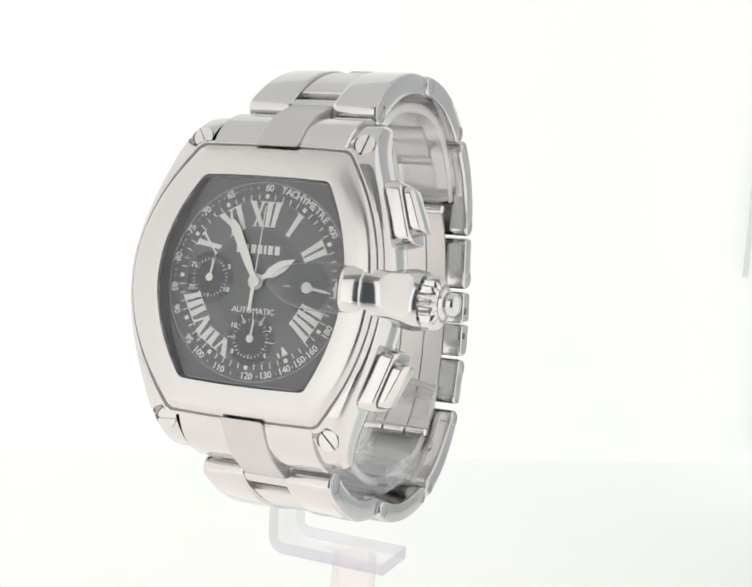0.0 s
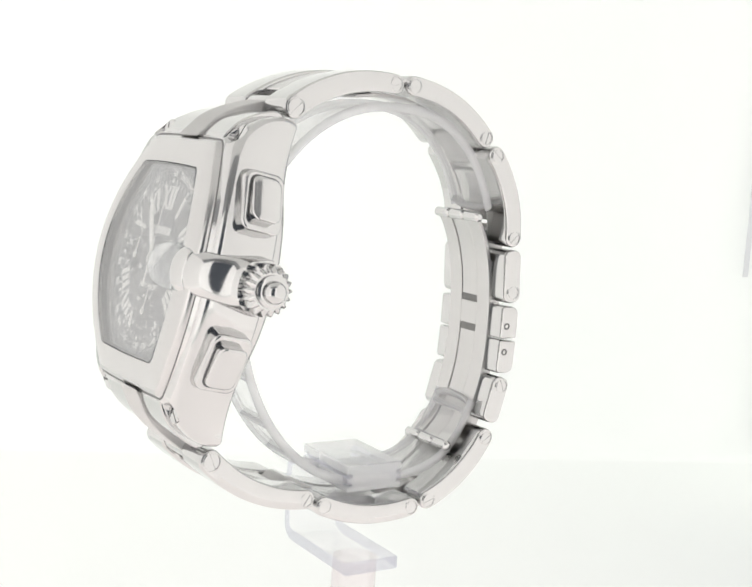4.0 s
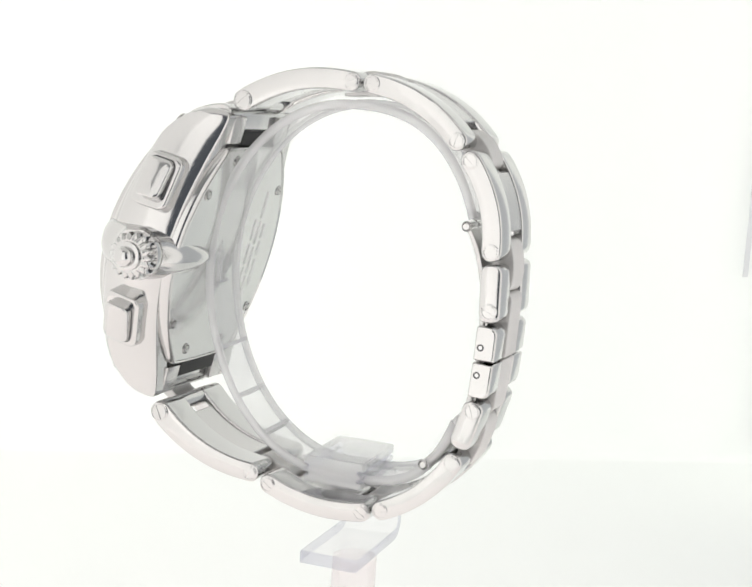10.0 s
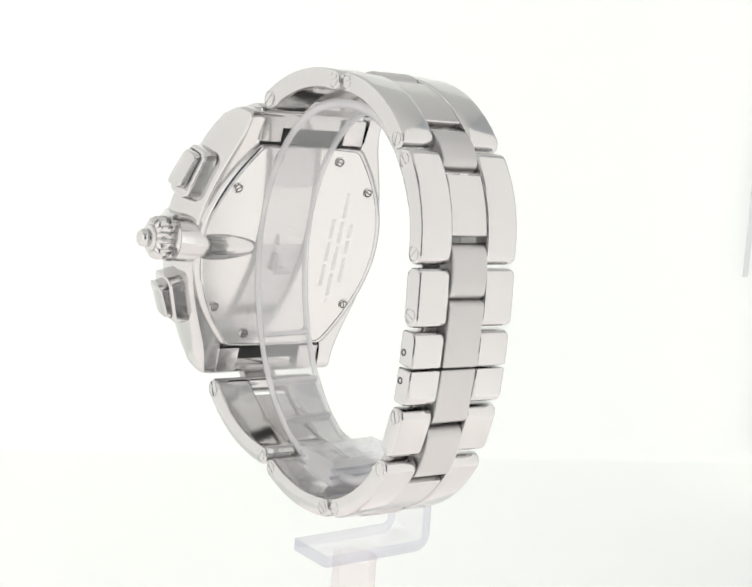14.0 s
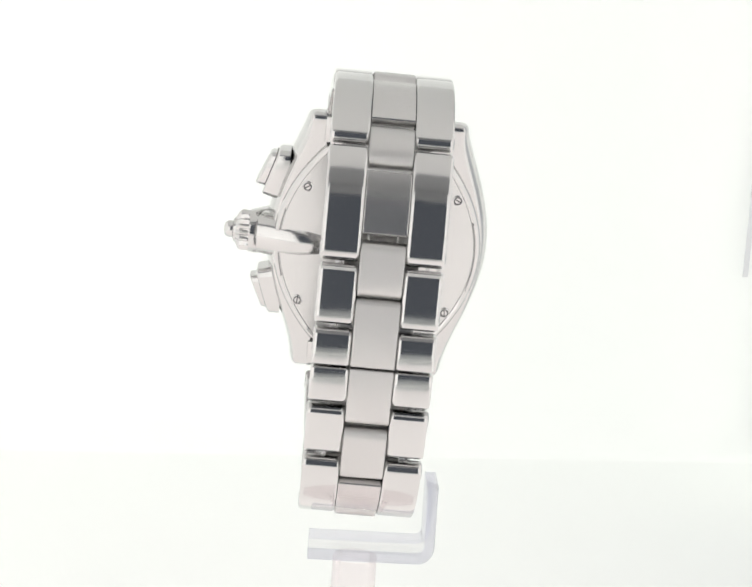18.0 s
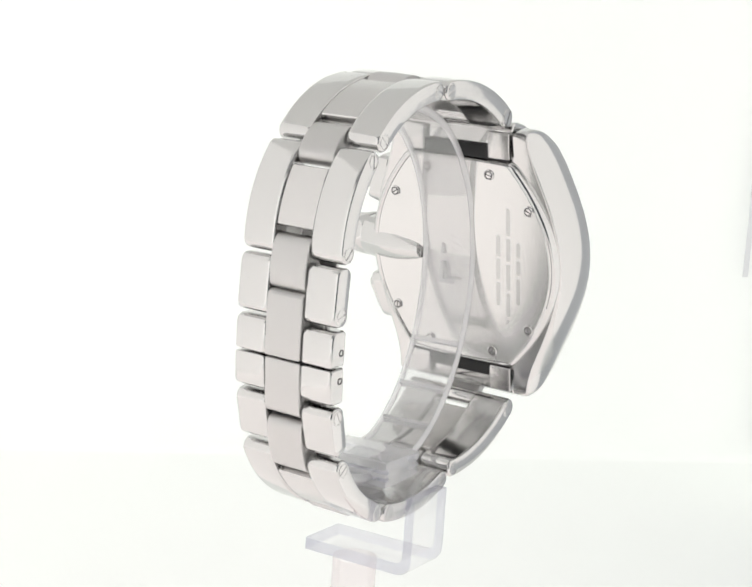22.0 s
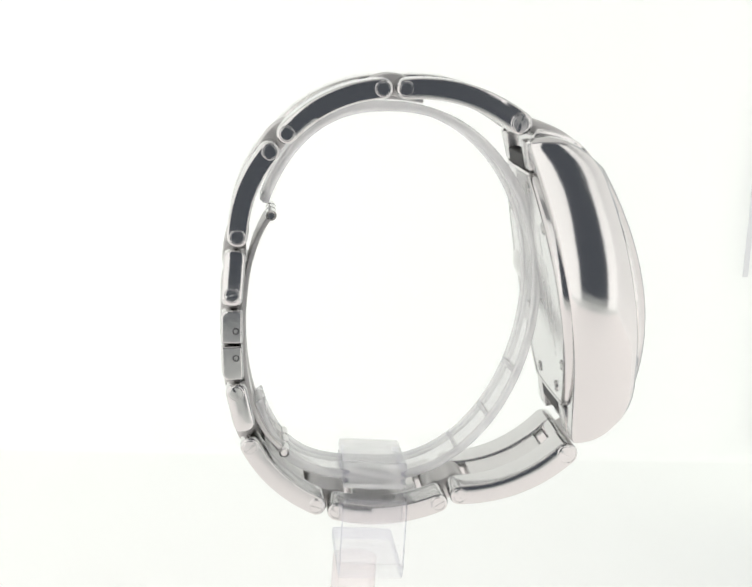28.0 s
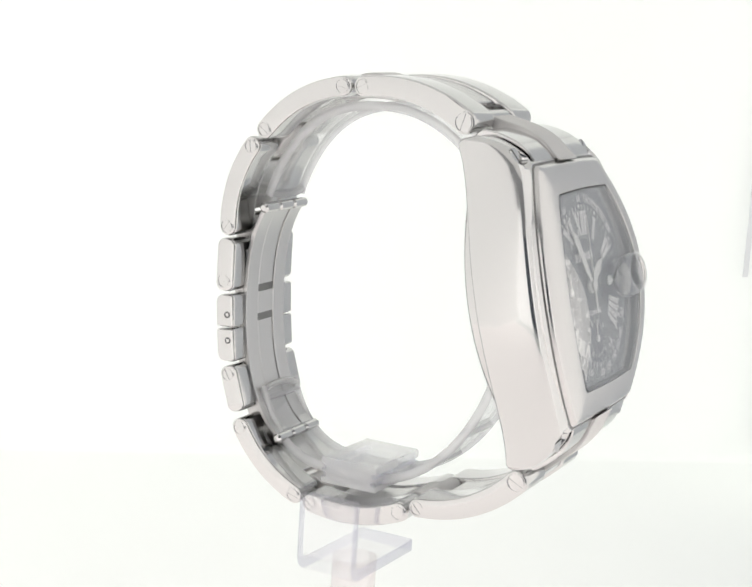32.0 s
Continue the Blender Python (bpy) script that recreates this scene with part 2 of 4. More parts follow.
# ---------------------------------------------------------------- the light box
def light_box():
    def wall(name, lo, hi, mat, label, category="wall"):
        b = bmesh.new()
        box(b, [v / MM for v in lo], [v / MM for v in hi])
        ob = part(name, b, mat, None)
        tagged(ob, label, category, "", "structure")

    # floor, and the back that stands at a slight angle on it with a small cove
    bm, cove = bmesh.new(), bmesh.new()
    floor_rings, back_rings = [], []
    for x in (-0.24, 0.20):
        yb = 0.223 + x * math.tan(radians(9.0))
        prof = [(-0.34, 0.0), (yb - 0.012, 0.0)]
        floor_rings.append([(x, y, z) for y, z in prof] + [(x, y, z - 0.004) for y, z in prof[::-1]])
        prof = [(yb - 0.012 + 0.012 * math.sin(math.pi / 2 * k / 8), 0.012 - 0.012 * math.cos(math.pi / 2 * k / 8)) for k in range(9)]
        prof.append((yb, 0.30))
        back_rings.append([(x, y, z) for y, z in prof] + [(x, y + 0.004, z - 0.004) for y, z in prof[::-1]])
    loft(bm, floor_rings)
    loft(cove, back_rings)
    tagged(part("floor", bm, floor_glow, None), "white floor of the light box with added glow", "floor", "", "structure")
    tagged(part("backdrop", cove, rear_glow, None), "white back of the light box with added glow", "backdrop", "", "structure")
    wall("wall_left", (-0.184, -0.240, 0.001), (-0.180, 0.1900, 0.30), panel_left, "bright white side panel of the light box")
    wall("wall_right", (0.1360, -0.240, 0.001), (0.1400, 0.0550, 0.30), panel_right, "bright white side panel of the light box")
    # same white wall, its dimmer stretch painted darker
    wall("wall_right_dim", (0.1360, 0.0553, 0.001), (0.1400, 0.1650, 0.30), wall_dim_tone, "stretch of the side wall with shade painted bluish grey")
    wall("wall_right_rear", (0.1360, 0.1653, 0.001), (0.1400, 0.2380, 0.30), rear_glow, "bright white rear end of the side wall")
    wall("wall_front_left", (-0.184, -0.244, 0.001), (-0.047, -0.2405, 0.30), panel_front, "pale front flap beside the opening")
    wall("wall_front_right", (0.093, -0.244, 0.001), (0.140, -0.2405, 0.30), panel_front, "pale front flap beside the opening")
    wall("wall_front_lip", (-0.046, -0.244, 0.001), (0.092, -0.2405, 0.008), white_floor, "white lip below the front opening")
    # unseen dark flap, added for dark bands in the metal
    wall("wall_front_top", (-0.046, -0.244, 0.255), (0.092, -0.2405, 0.30), dark_sheet, "unseen dark flap added above the front opening")
    # unseen glowing sheet, added to brighten the steel's lower reflections
    wall("front_glow_mat", (-0.179, -0.205, 0.0002), (0.135, 0.045, 0.0007), mat_glow, "unseen floor sheet with added pinkish glow behind the front opening", "floor sheet")
    # unseen strip, its dimness over the front put into dark colour
    wall("ceiling_front", (-0.184, -0.244, 0.3005), (0.140, -0.1505, 0.303), dark_sheet, "unseen dark sheet added over the front of the light box", "ceiling")
    wall("corner_seam", (0.1240, 0.2390, 0.062), (0.1258, 0.2400, 0.30), seam_dark, "grey shaded seam in the corner", "trim")
    wall("ceiling", (-0.24, -0.150, 0.3005), (0.154, 0.2750, 0.304), panel_top, "glowing white diffuser panel over the light box", "ceiling")


light_box()

# ---------------------------------------------------------------- the watch
# The watch's own space: x to the crown, y from dial to clasp, z up to twelve o'clock, millimetres from the ring's middle.
watch = tagged(new("wristwatch"), "steel tonneau chronograph wristwatch with black dial on a closed bracelet", "watch")
# The case's space: origin at the middle of the dial, leaning back by 13 degrees.
CASE = pose(0, -44.27 * MM, 9.61 * MM, -13, 0, 0)

# pins of the bracelet in (y, z), from the upper lug round to the lower lug
PIN = dict(A=(-26.1, 33.0), B=(-8.2, 37.1), C=(-4.6, 36.95), D=(9.7, 29.25), E=(12.15, 26.35), F=(16.5, 12.85),
           G=(16.95, 3.7), H=(16.1, -2.0), I=(15.85, -6.35), J=(15.6, -12.1), K=(12.95, -20.85), L=(1.9, -30.3),
           M=(-1.5, -31.1), N=(-17.9, -29.1), O=(-21.3, -27.65), P=(-38.1, -19.7))


def screw_mesh(r, mat=None, slot=0.16):
    """A slotted screw head lying in the yz plane, its face towards +x."""
    bm = bmesh.new()
    for s in (1, -1):
        a0 = math.asin(slot)
        pts = [(r * math.cos(a), s * r * math.sin(a)) for a in [a0 + (math.pi - 2 * a0) * k / 10 for k in range(11)]]
        loft(bm, [[(x * MM, y * MM, z * MM) for y, z in pts] for x in (-0.2, 0.09)])
        loft(bm, [[(0.09 * MM, y * MM, z * MM) for y, z in pts], [(0.12 * MM, y * 0.95 * MM, z * 0.95 * MM + s * 0.01 * MM) for y, z in pts]])
    me = finish(bm, 20)
    me.materials.append(mat or polished)
    return me


def ring_mesh(r, lip=0.2):
    """A bright bevelled lip round a sunk, dark-bottomed hole."""
    bm = bmesh.new()
    def ring(x, q):
        return [(x * MM, q * math.cos(2 * math.pi * k / 24) * MM, q * math.sin(2 * math.pi * k / 24) * MM) for k in range(24)]
    loft(bm, [ring(-0.2, r + lip), ring(0.015, r + lip), ring(0.085, r + 0.05), ring(0.085, r), ring(-0.03, r)])
    me = finish(bm, 25)
    me.materials.append(polished)
    me.materials.append(slot_steel)
    for f in me.polygons:
        if len(f.vertices) > 4 and f.center.x > -0.1 * MM:
            f.material_index = 1
    return me


SCREW, SCREW_BIG, SCREW_LUG = screw_mesh(1.0), screw_mesh(1.3), screw_mesh(1.54, polished, 0.09)
RING, RING_BIG = ring_mesh(1.12, 0.17), ring_mesh(1.44, 0.17)


def put_screw(link, x, pin, big=False, turn=0.0, side=1):
    y, z = PIN[pin] if isinstance(pin, str) else pin
    m = pose(x * MM, y * MM, z * MM, turn, 0, 0 if side > 0 else 180)
    s = sub("screw", SCREW_BIG if big else SCREW, link, m, "slotted polished screw head")
    sub("recess", RING_BIG if big else RING, link, m)
    return s


HALF = 1.62          # half the thickness of a link
random.seed(4)
# long links: ends, sag, outer half width at each end, screws
LONG = [("A", "B", 1.75, 10.4, 9.55, True), ("C", "D", 1.55, 9.4, 9.25, False), ("E", "F", 1.2, 9.25, 9.2, False),
        ("K", "L", 1.2, 9.15, 9.25, False), ("M", "N", 1.3, 9.3, 9.45, False), ("O", "P", 1.8, 9.5, 10.4, True)]
INNER = 3.35         # half width of the centre row


def taper(bm, p, q, xa, xb):
    """Slide the outer side so that the link narrows from |x| = xa at p to xb at q."""
    a, b = Vector(p) * MM, Vector(q) * MM
    d = b - a
    for v in bm.verts:
        s = min(1.0, max(0.0, (Vector((v.co.y, v.co.z)) - a).dot(d) / d.length_squared))
        k = (xa + (xb - xa) * s - INNER) / (max(xa, xb) - INNER)
        sign = 1 if v.co.x > 0 else -1
        v.co.x = sign * (INNER * MM + (abs(v.co.x) - INNER * MM) * k)


def bracelet():
    for a, b, sag, xa, xb, lug in LONG:
        ha, hb = HALF, HALF
        if a == "A":
            ha = 1.85
        if b == "P":
            hb = 1.85
        poly = arc_band(PIN[a], PIN[b], sag, ha, half_q=hb)
        for side in (1, -1):
            w = max(xa, xb)
            bm = slab(poly, INNER + 0.06, w, 0.30, 4, 0.65, 0.05) if side > 0 else slab(poly, -w, -INNER - 0.06, 0.30, 4, 0.65, 0.05)
            taper(bm, PIN[a], PIN[b], xa, xb)
            link = part("outer_link", bm, polished, watch, "polished curved outer bracelet link", 20)
            put_screw(link, side * xa, a, a == "A", random.uniform(0, 180), side)
            put_screw(link, side * xb, b, b == "P", random.uniform(0, 180), side)
        # plate of the centre row, set a little lower than the sides
        plate = arc_band(PIN[a], PIN[b], sag, 1.36, n=10, ends=6, trim=2.75, blunt=0.25)
        part("centre_plate", slab(plate, -INNER, INNER, 0.15), satin, watch, "satin centre plate between outer links", 20)
    # thin dark plate under the join at the top of the bracelet
    part("join_plate", slab(arc_band((-11.4, 35.05), (0.2, 34.6), 0.5, 0.28, n=10, ends=4), -3.1, 3.1, 0.1, 1), clasp_steel, watch, "thin steel plate under the bracelet join", 20)
    # connectors of the centre row
    for a, b in (("B", "C"), ("D", "E"), ("L", "M"), ("N", "O"), ("F", (16.95, 7.75)), ((14.75, -15.4), "K")):
        p, q = Vector(PIN.get(a, a)), Vector(PIN.get(b, b))
        poly = arc_band(tuple(p), tuple(q), 0.3, 1.74, n=8)
        part("centre_link", slab(poly, -INNER + 0.05, INNER - 0.05, 0.2), brushed, watch, "brushed centre bracelet link", 20)
    # short links of the clasp: centre of the bar in (y, z), half length, pin
    for mid, half_len, tilt, pin, r in (((16.85, 6.35), 4.5, -1.5, "G", 1.5), ((16.75, -1.4), 2.75, 2.5, "H", 1.0),
                                        ((16.4, -7.25), 2.8, 4.5, "I", 1.0), ((14.85, -14.5), 4.0, 16.0, "J", 1.5)):
        c = Vector(mid)
        t = Vector((-math.sin(radians(tilt)), -math.cos(radians(tilt))))
        o = Vector((math.cos(radians(tilt)), -math.sin(radians(tilt))))
        poly = []
        for sx, sy in ((-1, -1), (-1, 1), (1, 1), (1, -1)):
            rad = 1.35 if (sy > 0 or pin in "GJ") else 0.6
            if pin == "H" and sx > 0 or pin == "I" and sx < 0:
                rad = 0.35
            corner = c + t * (sx * (half_len - rad)) + o * (sy * (1.72 - rad))
            for k in range(5):
                an = radians(22.5 * (k if sx * sy < 0 else 4 - k))
                poly.append(tuple(corner + t * (rad * sx * math.cos(an)) + o * (rad * sy * math.sin(an))))
        for side in (1, -1):
            x0, x1 = (INNER + 0.06, 9.15) if side > 0 else (-9.15, -INNER - 0.06)
            link = part("outer_link", slab(poly, x0, x1, 0.35, 4, 0.65, 0.05 if pin in "GJ" else 0.0), polished, watch, "short polished bracelet link at the clasp", 20)
            if pin in "GJ":
                put_screw(link, side * 9.15, pin, False, random.uniform(0, 180), side)
            else:
                sub("pin_hole", PINHOLE, link, pose(side * 9.15 * MM, PIN[pin][0] * MM, PIN[pin][1] * MM, 0, 0, 0 if side > 0 else 180), "small dark pin hole")
    for c, half_len, tilt in (((17.0, 1.0), 5.15, 2.0), ((16.1, -8.75), 4.4, 6.0)):
        t = Vector((-math.sin(radians(tilt)), -math.cos(radians(tilt))))
        o = Vector((math.cos(radians(tilt)), -math.sin(radians(tilt))))
        poly = []
        for sx, sy in ((-1, -1), (-1, 1), (1, 1), (1, -1)):
            outer_end = (sx < 0) == (c[1] > 0)
            rad = 1.2 if outer_end else 0.3
            corner = Vector(c) + t * (sx * (half_len - rad)) + o * (sy * (1.75 - rad))
            for k in range(5):
                an = radians(22.5 * (k if sx * sy < 0 else 4 - k))
                poly.append(tuple(corner + t * (rad * sx * math.cos(an)) + o * (rad * sy * math.sin(an))))
        part("centre_link", slab(poly, -INNER + 0.05, INNER - 0.05, 0.2), brushed, watch, "brushed centre link at the clasp", 20)
    # pins across the bracelet
    for k in "BCDEFGJKLMNO":
        bm = lathe([(-8.8, 0.75), (8.8, 0.75)], 14)
        ob = part("pin", bm, steel_axis, watch)
        ob.location = (0, PIN[k][0] * MM, PIN[k][1] * MM)


def hole_mesh():
    bm = bmesh.new()
    n = 18
    def ring(x, r):
        return [(x * MM, r * math.cos(2 * math.pi * k / n) * MM, r * math.sin(2 * math.pi * k / n) * MM) for k in range(n)]
    loft(bm, [ring(-0.1, 0.55), ring(0.06, 0.55), ring(0.06, 0.34), ring(-0.05, 0.3)], cap=True)
    me = finish(bm)
    me.materials.append(dark_steel)
    return me


PINHOLE = hole_mesh()
bracelet()


def clasp():
    """The folding blades inside the ring."""
    line = [(11.4, 16.1), (12.5, 14.2), (13.6, 11.4), (14.5, 7.5), (14.9, 3.0), (14.95, -2.0), (14.6, -7.0), (13.8, -11.6), (12.4, -16.0), (10.2, -19.8), (7.4, -22.5)]
    fine = []
    for i in range(len(line) - 1):
        for k in range(8):
            f = k / 8
            a, b = Vector(line[max(0, i - 1)]), Vector(line[i])
            c, d = Vector(line[i + 1]), Vector(line[min(len(line) - 1, i + 2)])
            fine.append(tuple(0.5 * (2 * b + (c - a) * f + (2 * a - 5 * b + 4 * c - d) * f * f + (3 * b - a - 3 * c + d) * f ** 3)))
    fine.append(line[-1])

    def strip(x0, x1, z0, z1, thick, off):
        pts = [p for p in fine if z1 <= p[1] <= z0]
        up, dn = [], []
        for i, p in enumerate(pts):
            a, b = Vector(pts[max(0, i - 1)]), Vector(pts[min(len(pts) - 1, i + 1)])
            t = (b - a).normalized()
            o = Vector((-t.y, t.x))
            up.append(tuple(Vector(p) + o * (off + thick / 2)))
            dn.append(tuple(Vector(p) + o * (off - thick / 2)))
        return slab(up + dn[::-1], x0, x1, 0.1, 1)
    for x0, x1 in ((-5.7, -2.3), (2.3, 5.7)):
        part("blade", strip(x0, x1, 20, -30, 0.75, 0), clasp_steel, watch, "satin folding clasp blade")
    part("tongue", strip(-2.12, 2.12, 20, 2.0, 0.6, 0.06), clasp_steel, watch, "satin inner clasp tongue")
    part("tongue", strip(-2.12, 2.12, -3.6, -30, 0.6, 0.06), clasp_steel, watch, "satin inner clasp tongue")
    part("bridge", strip(-2.28, 2.28, 1.5, -3.0, 0.75, 0.0), clasp_steel, watch, "satin bridge across the clasp")
    for z0, z1 in ((2.4, 1.1), (-2.6, -4.0)):
        part("slot", strip(-2.25, 2.25, z0, z1, 0.5, -0.02), groove_steel, watch, "dark slot in the clasp")
    part("clasp_base", strip(-5.4, 5.4, 9.0, -14.0, 0.5, 0.72), clasp_steel, watch, "satin clasp base plate")
    for y, z in (line[0], line[-1]):
        for x0, x1 in ((-6.3, -2.2), (-2.0, 2.0), (2.2, 6.3)):
            prof = [(x0, 0.5), (x0 + 0.35, 0.85), (x1 - 0.35, 0.85), (x1, 0.5)]
            ob = part("hinge_barrel", lathe(prof, 16), polished, watch)
            ob.location = (0, y * MM, z * MM)


clasp()

# ---------------------------------------------------------------- the case
case = new("case")
case.parent = watch
case.matrix_basis = CASE


def hw(z):
    """Half width of the case at height z."""
    c = max(0.0, math.cos(math.pi / 2 * min(1.0, abs(z) / 24.6)))
    return 14.2 + 6.5 * c ** 1.35


def back_y(z):
    return 10.6 + 1.7 * (z / 24.0) ** 2


def ease(v):
    v = min(1.0, max(0.0, v))
    return v * v * (3 - 2 * v)


def front_y(z):
    a = abs(z)
    return 0.3 + 1.5 * (min(a, 19.0) / 19.0) ** 2 + (6.5 * ((a - 17) / 7.6) ** 2.2 if a > 17 else 0)


def flank(side):
    """One polished side with its two lugs: round rear edge, bowed wall and a rolled shoulder."""
    zs = [-24.6, -24.57, -24.48, -24.3, -24.0, -23.7, -23.4] + [-22.8 + 45.6 * k / 56 for k in range(57)] + [23.4, 23.7, 24.0, 24.3, 24.48, 24.57, 24.6]
    bm = bmesh.new()
    rings = []
    for z in zs:
        e = max(0.0, abs(z) - 23.3) / 1.3
        shrink = 1.3 * (1 - math.sqrt(max(0.0, 1 - e * e)))
        h, yb, yf = hw(z) - shrink, back_y(z) - shrink, front_y(z) + shrink
        xi = 10.3 + 4.9 * max(0.0, 1 - (z / 14.6) ** 2) + 0.45 * ease((abs(z) - 18.0) / 2.5) + shrink * 0.6
        k1 = min(1.0, (h - xi) / 5.5)
        ra, rc, last = 0.75 * k1, 1.55 * k1, 0.25 * k1
        s0, s1, s2 = radians(-25), radians(10), radians(64)
        big = (yb - yf - ra * (math.sin(s0) + 1) - rc * (math.sin(s2) - math.sin(s1)) - last) / (math.sin(s1) - math.sin(s0))
        x, y = h - big * (1 - math.cos(s0)) - ra * math.cos(s0), yb
        sec = [(xi, yb), (x, y)]
        for r, p, q, n in ((ra, radians(-90), s0, 6), (big, s0, s1, 14), (rc, s1, s2, 10)):
            for k in range(1, n + 1):
                u = p + (q - p) * k / n
                sec.append((x + r * (math.cos(u) - math.cos(p)), y - r * (math.sin(u) - math.sin(p))))
            x, y = sec[-1]
        sec += [(x - last * math.tan(s2), y - last), (xi, yf)]
        ring = [(side * x * MM, y * MM, z * MM) for x, y in sec]
        rings.append(ring if side > 0 else ring[::-1])
    loft(bm, rings)
    return bm


def tonneau(cx, cz, bx, bz, n=24, m=40, r=0.8):
    """Closed outline (x, z): corners at (cx, cz), the sides bulging to bx and the ends to bz."""
    pts = []
    for i in range(n):
        s = -1 + 2 * (i + 0.5) / n
        pts.append((cx * s, cz + (bz - cz) * (1 - s * s)))
    for i in range(m):
        s = 1 - 2 * (i + 0.5) / m
        pts.append((cx + (bx - cx) * (1 - abs(s) ** 2.0), cz * s))
    for i in range(n):
        s = 1 - 2 * (i + 0.5) / n
        pts.append((cx * s, -cz - (bz - cz) * (1 - s * s)))
    for i in range(m):
        s = -1 + 2 * (i + 0.5) / m
        pts.append((-cx - (bx - cx) * (1 - abs(s) ** 2.0), cz * s))
    return pts


def frame_loft(layers, curve):
    """Closed rings from (outline, y) pairs, bent back towards the ends; first and last joined."""
    bm = bmesh.new()
    rings = []
    for outline, y in layers:
        rings.append([(x * MM, (y + curve * (z / 19.0) ** 2) * MM, z * MM) for x, z in outline])
    rings.append(rings[0])
    loft(bm, rings, cap=False)
    bmesh.ops.remove_doubles(bm, verts=bm.verts, dist=1e-7)
    return bm


def LUG_AXIS(sx, sz):
    """The pose of a lug screw: its x axis stands out of the lug's sloping face."""
    z = sz * 20.7
    return (Matrix.Translation(((sx * 12.95 - 0.35) * MM, front_y(z) * MM, z * MM)) @ Matrix.Rotation(radians(sz * -11), 4, "X")
            @ Matrix.Rotation(radians(-90), 4, "Z"))


def bored(me, holes, r, deep):
    """The mesh with flat-bottomed round holes sunk along the x axis of each pose."""
    ob = new("blank", me)
    cutters = []
    for m in holes:
        c = new("cutter", finish(lathe([(-deep, r), (-deep * 0.55, r), (0.0, r * 1.24), (4.0, r * 1.5)], 32), 30))
        c.matrix_basis = m
        mod = ob.modifiers.new("bore", "BOOLEAN")
        mod.operation, mod.object, mod.solver = "DIFFERENCE", c, "EXACT"
        cutters.append(c)
    bpy.context.view_layer.update()
    out = bpy.data.meshes.new_from_object(ob.evaluated_get(bpy.context.evaluated_depsgraph_get()))
    for o in (ob, *cutters):
        bpy.data.objects.remove(o)
    out.shade_smooth()
    out.set_sharp_from_angle(angle=radians(50))
    out.materials.clear()
    return out


def case_parts():
    for side in (1, -1):
        holes = [Matrix.Translation((0.5 * MM, 0, 0)) @ LUG_AXIS(side, sz) for sz in (1, -1)]
        part("case_flank", bored(finish(flank(side), 50), holes, 1.62, 0.9), polished, case, "polished curved case side with lugs").location.x = -0.5 * MM
    # the middle of the case
    bm = bmesh.new()
    o = tonneau(10.2, 20.4, 18.6, 20.4)
    loft(bm, [[(x * MM, (back_y(z) - 0.5) * MM, z * MM) for x, z in o], [(x * MM, (front_y(z) + 0.6) * MM, z * MM) for x, z in o]])
    part("case_middle", bm, satin, case)
    # the stepped ring under the bezel
    o0, o1, o2 = tonneau(12.3, 19.75, 19.75, 19.95), tonneau(12.0, 19.45, 19.35, 19.65), tonneau(10, 17, 15.5, 17.2)
    part("case_ring", frame_loft([(o0, 3.6), (o0, 0.3), (o1, -0.12), (o2, -0.12), (o2, 3.6)], 2.0), polished, case, "thin polished step under the bezel", 30).location.x = -0.5 * MM
    g0, g1 = [[(x + 0.06, z) for x, z in t] for t in (tonneau(11.85, 19.3, 19.15, 19.5), tonneau(11.2, 18.7, 18.3, 18.9))]
    part("groove", frame_loft([(g0, 0.2), (g0, -0.15), (g1, -0.15), (g1, 0.2)], 2.0), groove_steel, case, "dark groove round the bezel", 30).location.x = -0.5 * MM
    a = [(x - 0.35, z) for x, z in tonneau(11.6, 19.1, 18.95, 19.35)]
    c, d = tonneau(10.75, 17.9, 17.45, 18.2), tonneau(9.95, 14.75, 14.75, 15.05)
    # its outer edge rolls over in a quarter round
    roll = []
    for k in range(8):
        u = math.pi / 2 * k / 7
        w = 1 - math.cos(u)
        roll.append(([((1 - w) * p[0] + w * q[0], (1 - w) * p[1] + w * q[1]) for p, q in zip(a, c)], -0.2 - 1.25 * math.sin(u)))
    e, f = tonneau(9.75, 14.5, 14.45, 14.75), tonneau(9.6, 14.35, 14.3, 14.6)
    part("bezel", frame_loft([(a, 2.2), *roll, (d, -1.85), (e, -1.8), (f, -1.3), (f, 1.6)], 2.5), bezel_steel, case,
         "polished tonneau bezel", 38)
    # sloping inner ring between the bezel and the dial
    bm = bmesh.new()
    rings = []
    for o, y, bend in ((tonneau(9.58, 14.33, 14.28, 14.58), -1.2, 2.3), (tonneau(9.44, 14.17, 14.12, 14.42), 0.4, 1.0), (tonneau(9.4, 14.12, 14.08, 14.38), 0.86, 0.0),
                       (tonneau(9.6, 14.4, 14.3, 14.6), 0.86, 0.0)):
        rings.append([(x * MM, (y + bend * (z / 19.0) ** 2) * MM, z * MM) for x, z in o])
    loft(bm, rings + rings[:1], cap=False)
    bmesh.ops.remove_doubles(bm, verts=bm.verts, dist=1e-7)
    part("inner_ring", bm, inner_steel, case, "thin grey sloping ring inside the bezel", 30)
    # crystal
    g = tonneau(9.55, 14.3, 14.25, 14.55)
    bm = bmesh.new()
    def sheet(y):
        rings = []
        for k in (1.0, 0.85, 0.7, 0.55, 0.4, 0.25, 0.1):
            rings.append([(x * k * MM, (y + 2.2 * (z * k / 19.0) ** 2) * MM, z * k * MM) for x, z in g])
        return rings
    loft(bm, sheet(-0.75)[::-1] + sheet(-1.75))
    cr = part("crystal", bm, crystal_glass, case, "clear domed crystal", 60)
    cr.visible_shadow = False
    # cyclops bubble over the small dial
    bm = bmesh.new()
    rings = []
    for k in range(9):
        s = k / 8
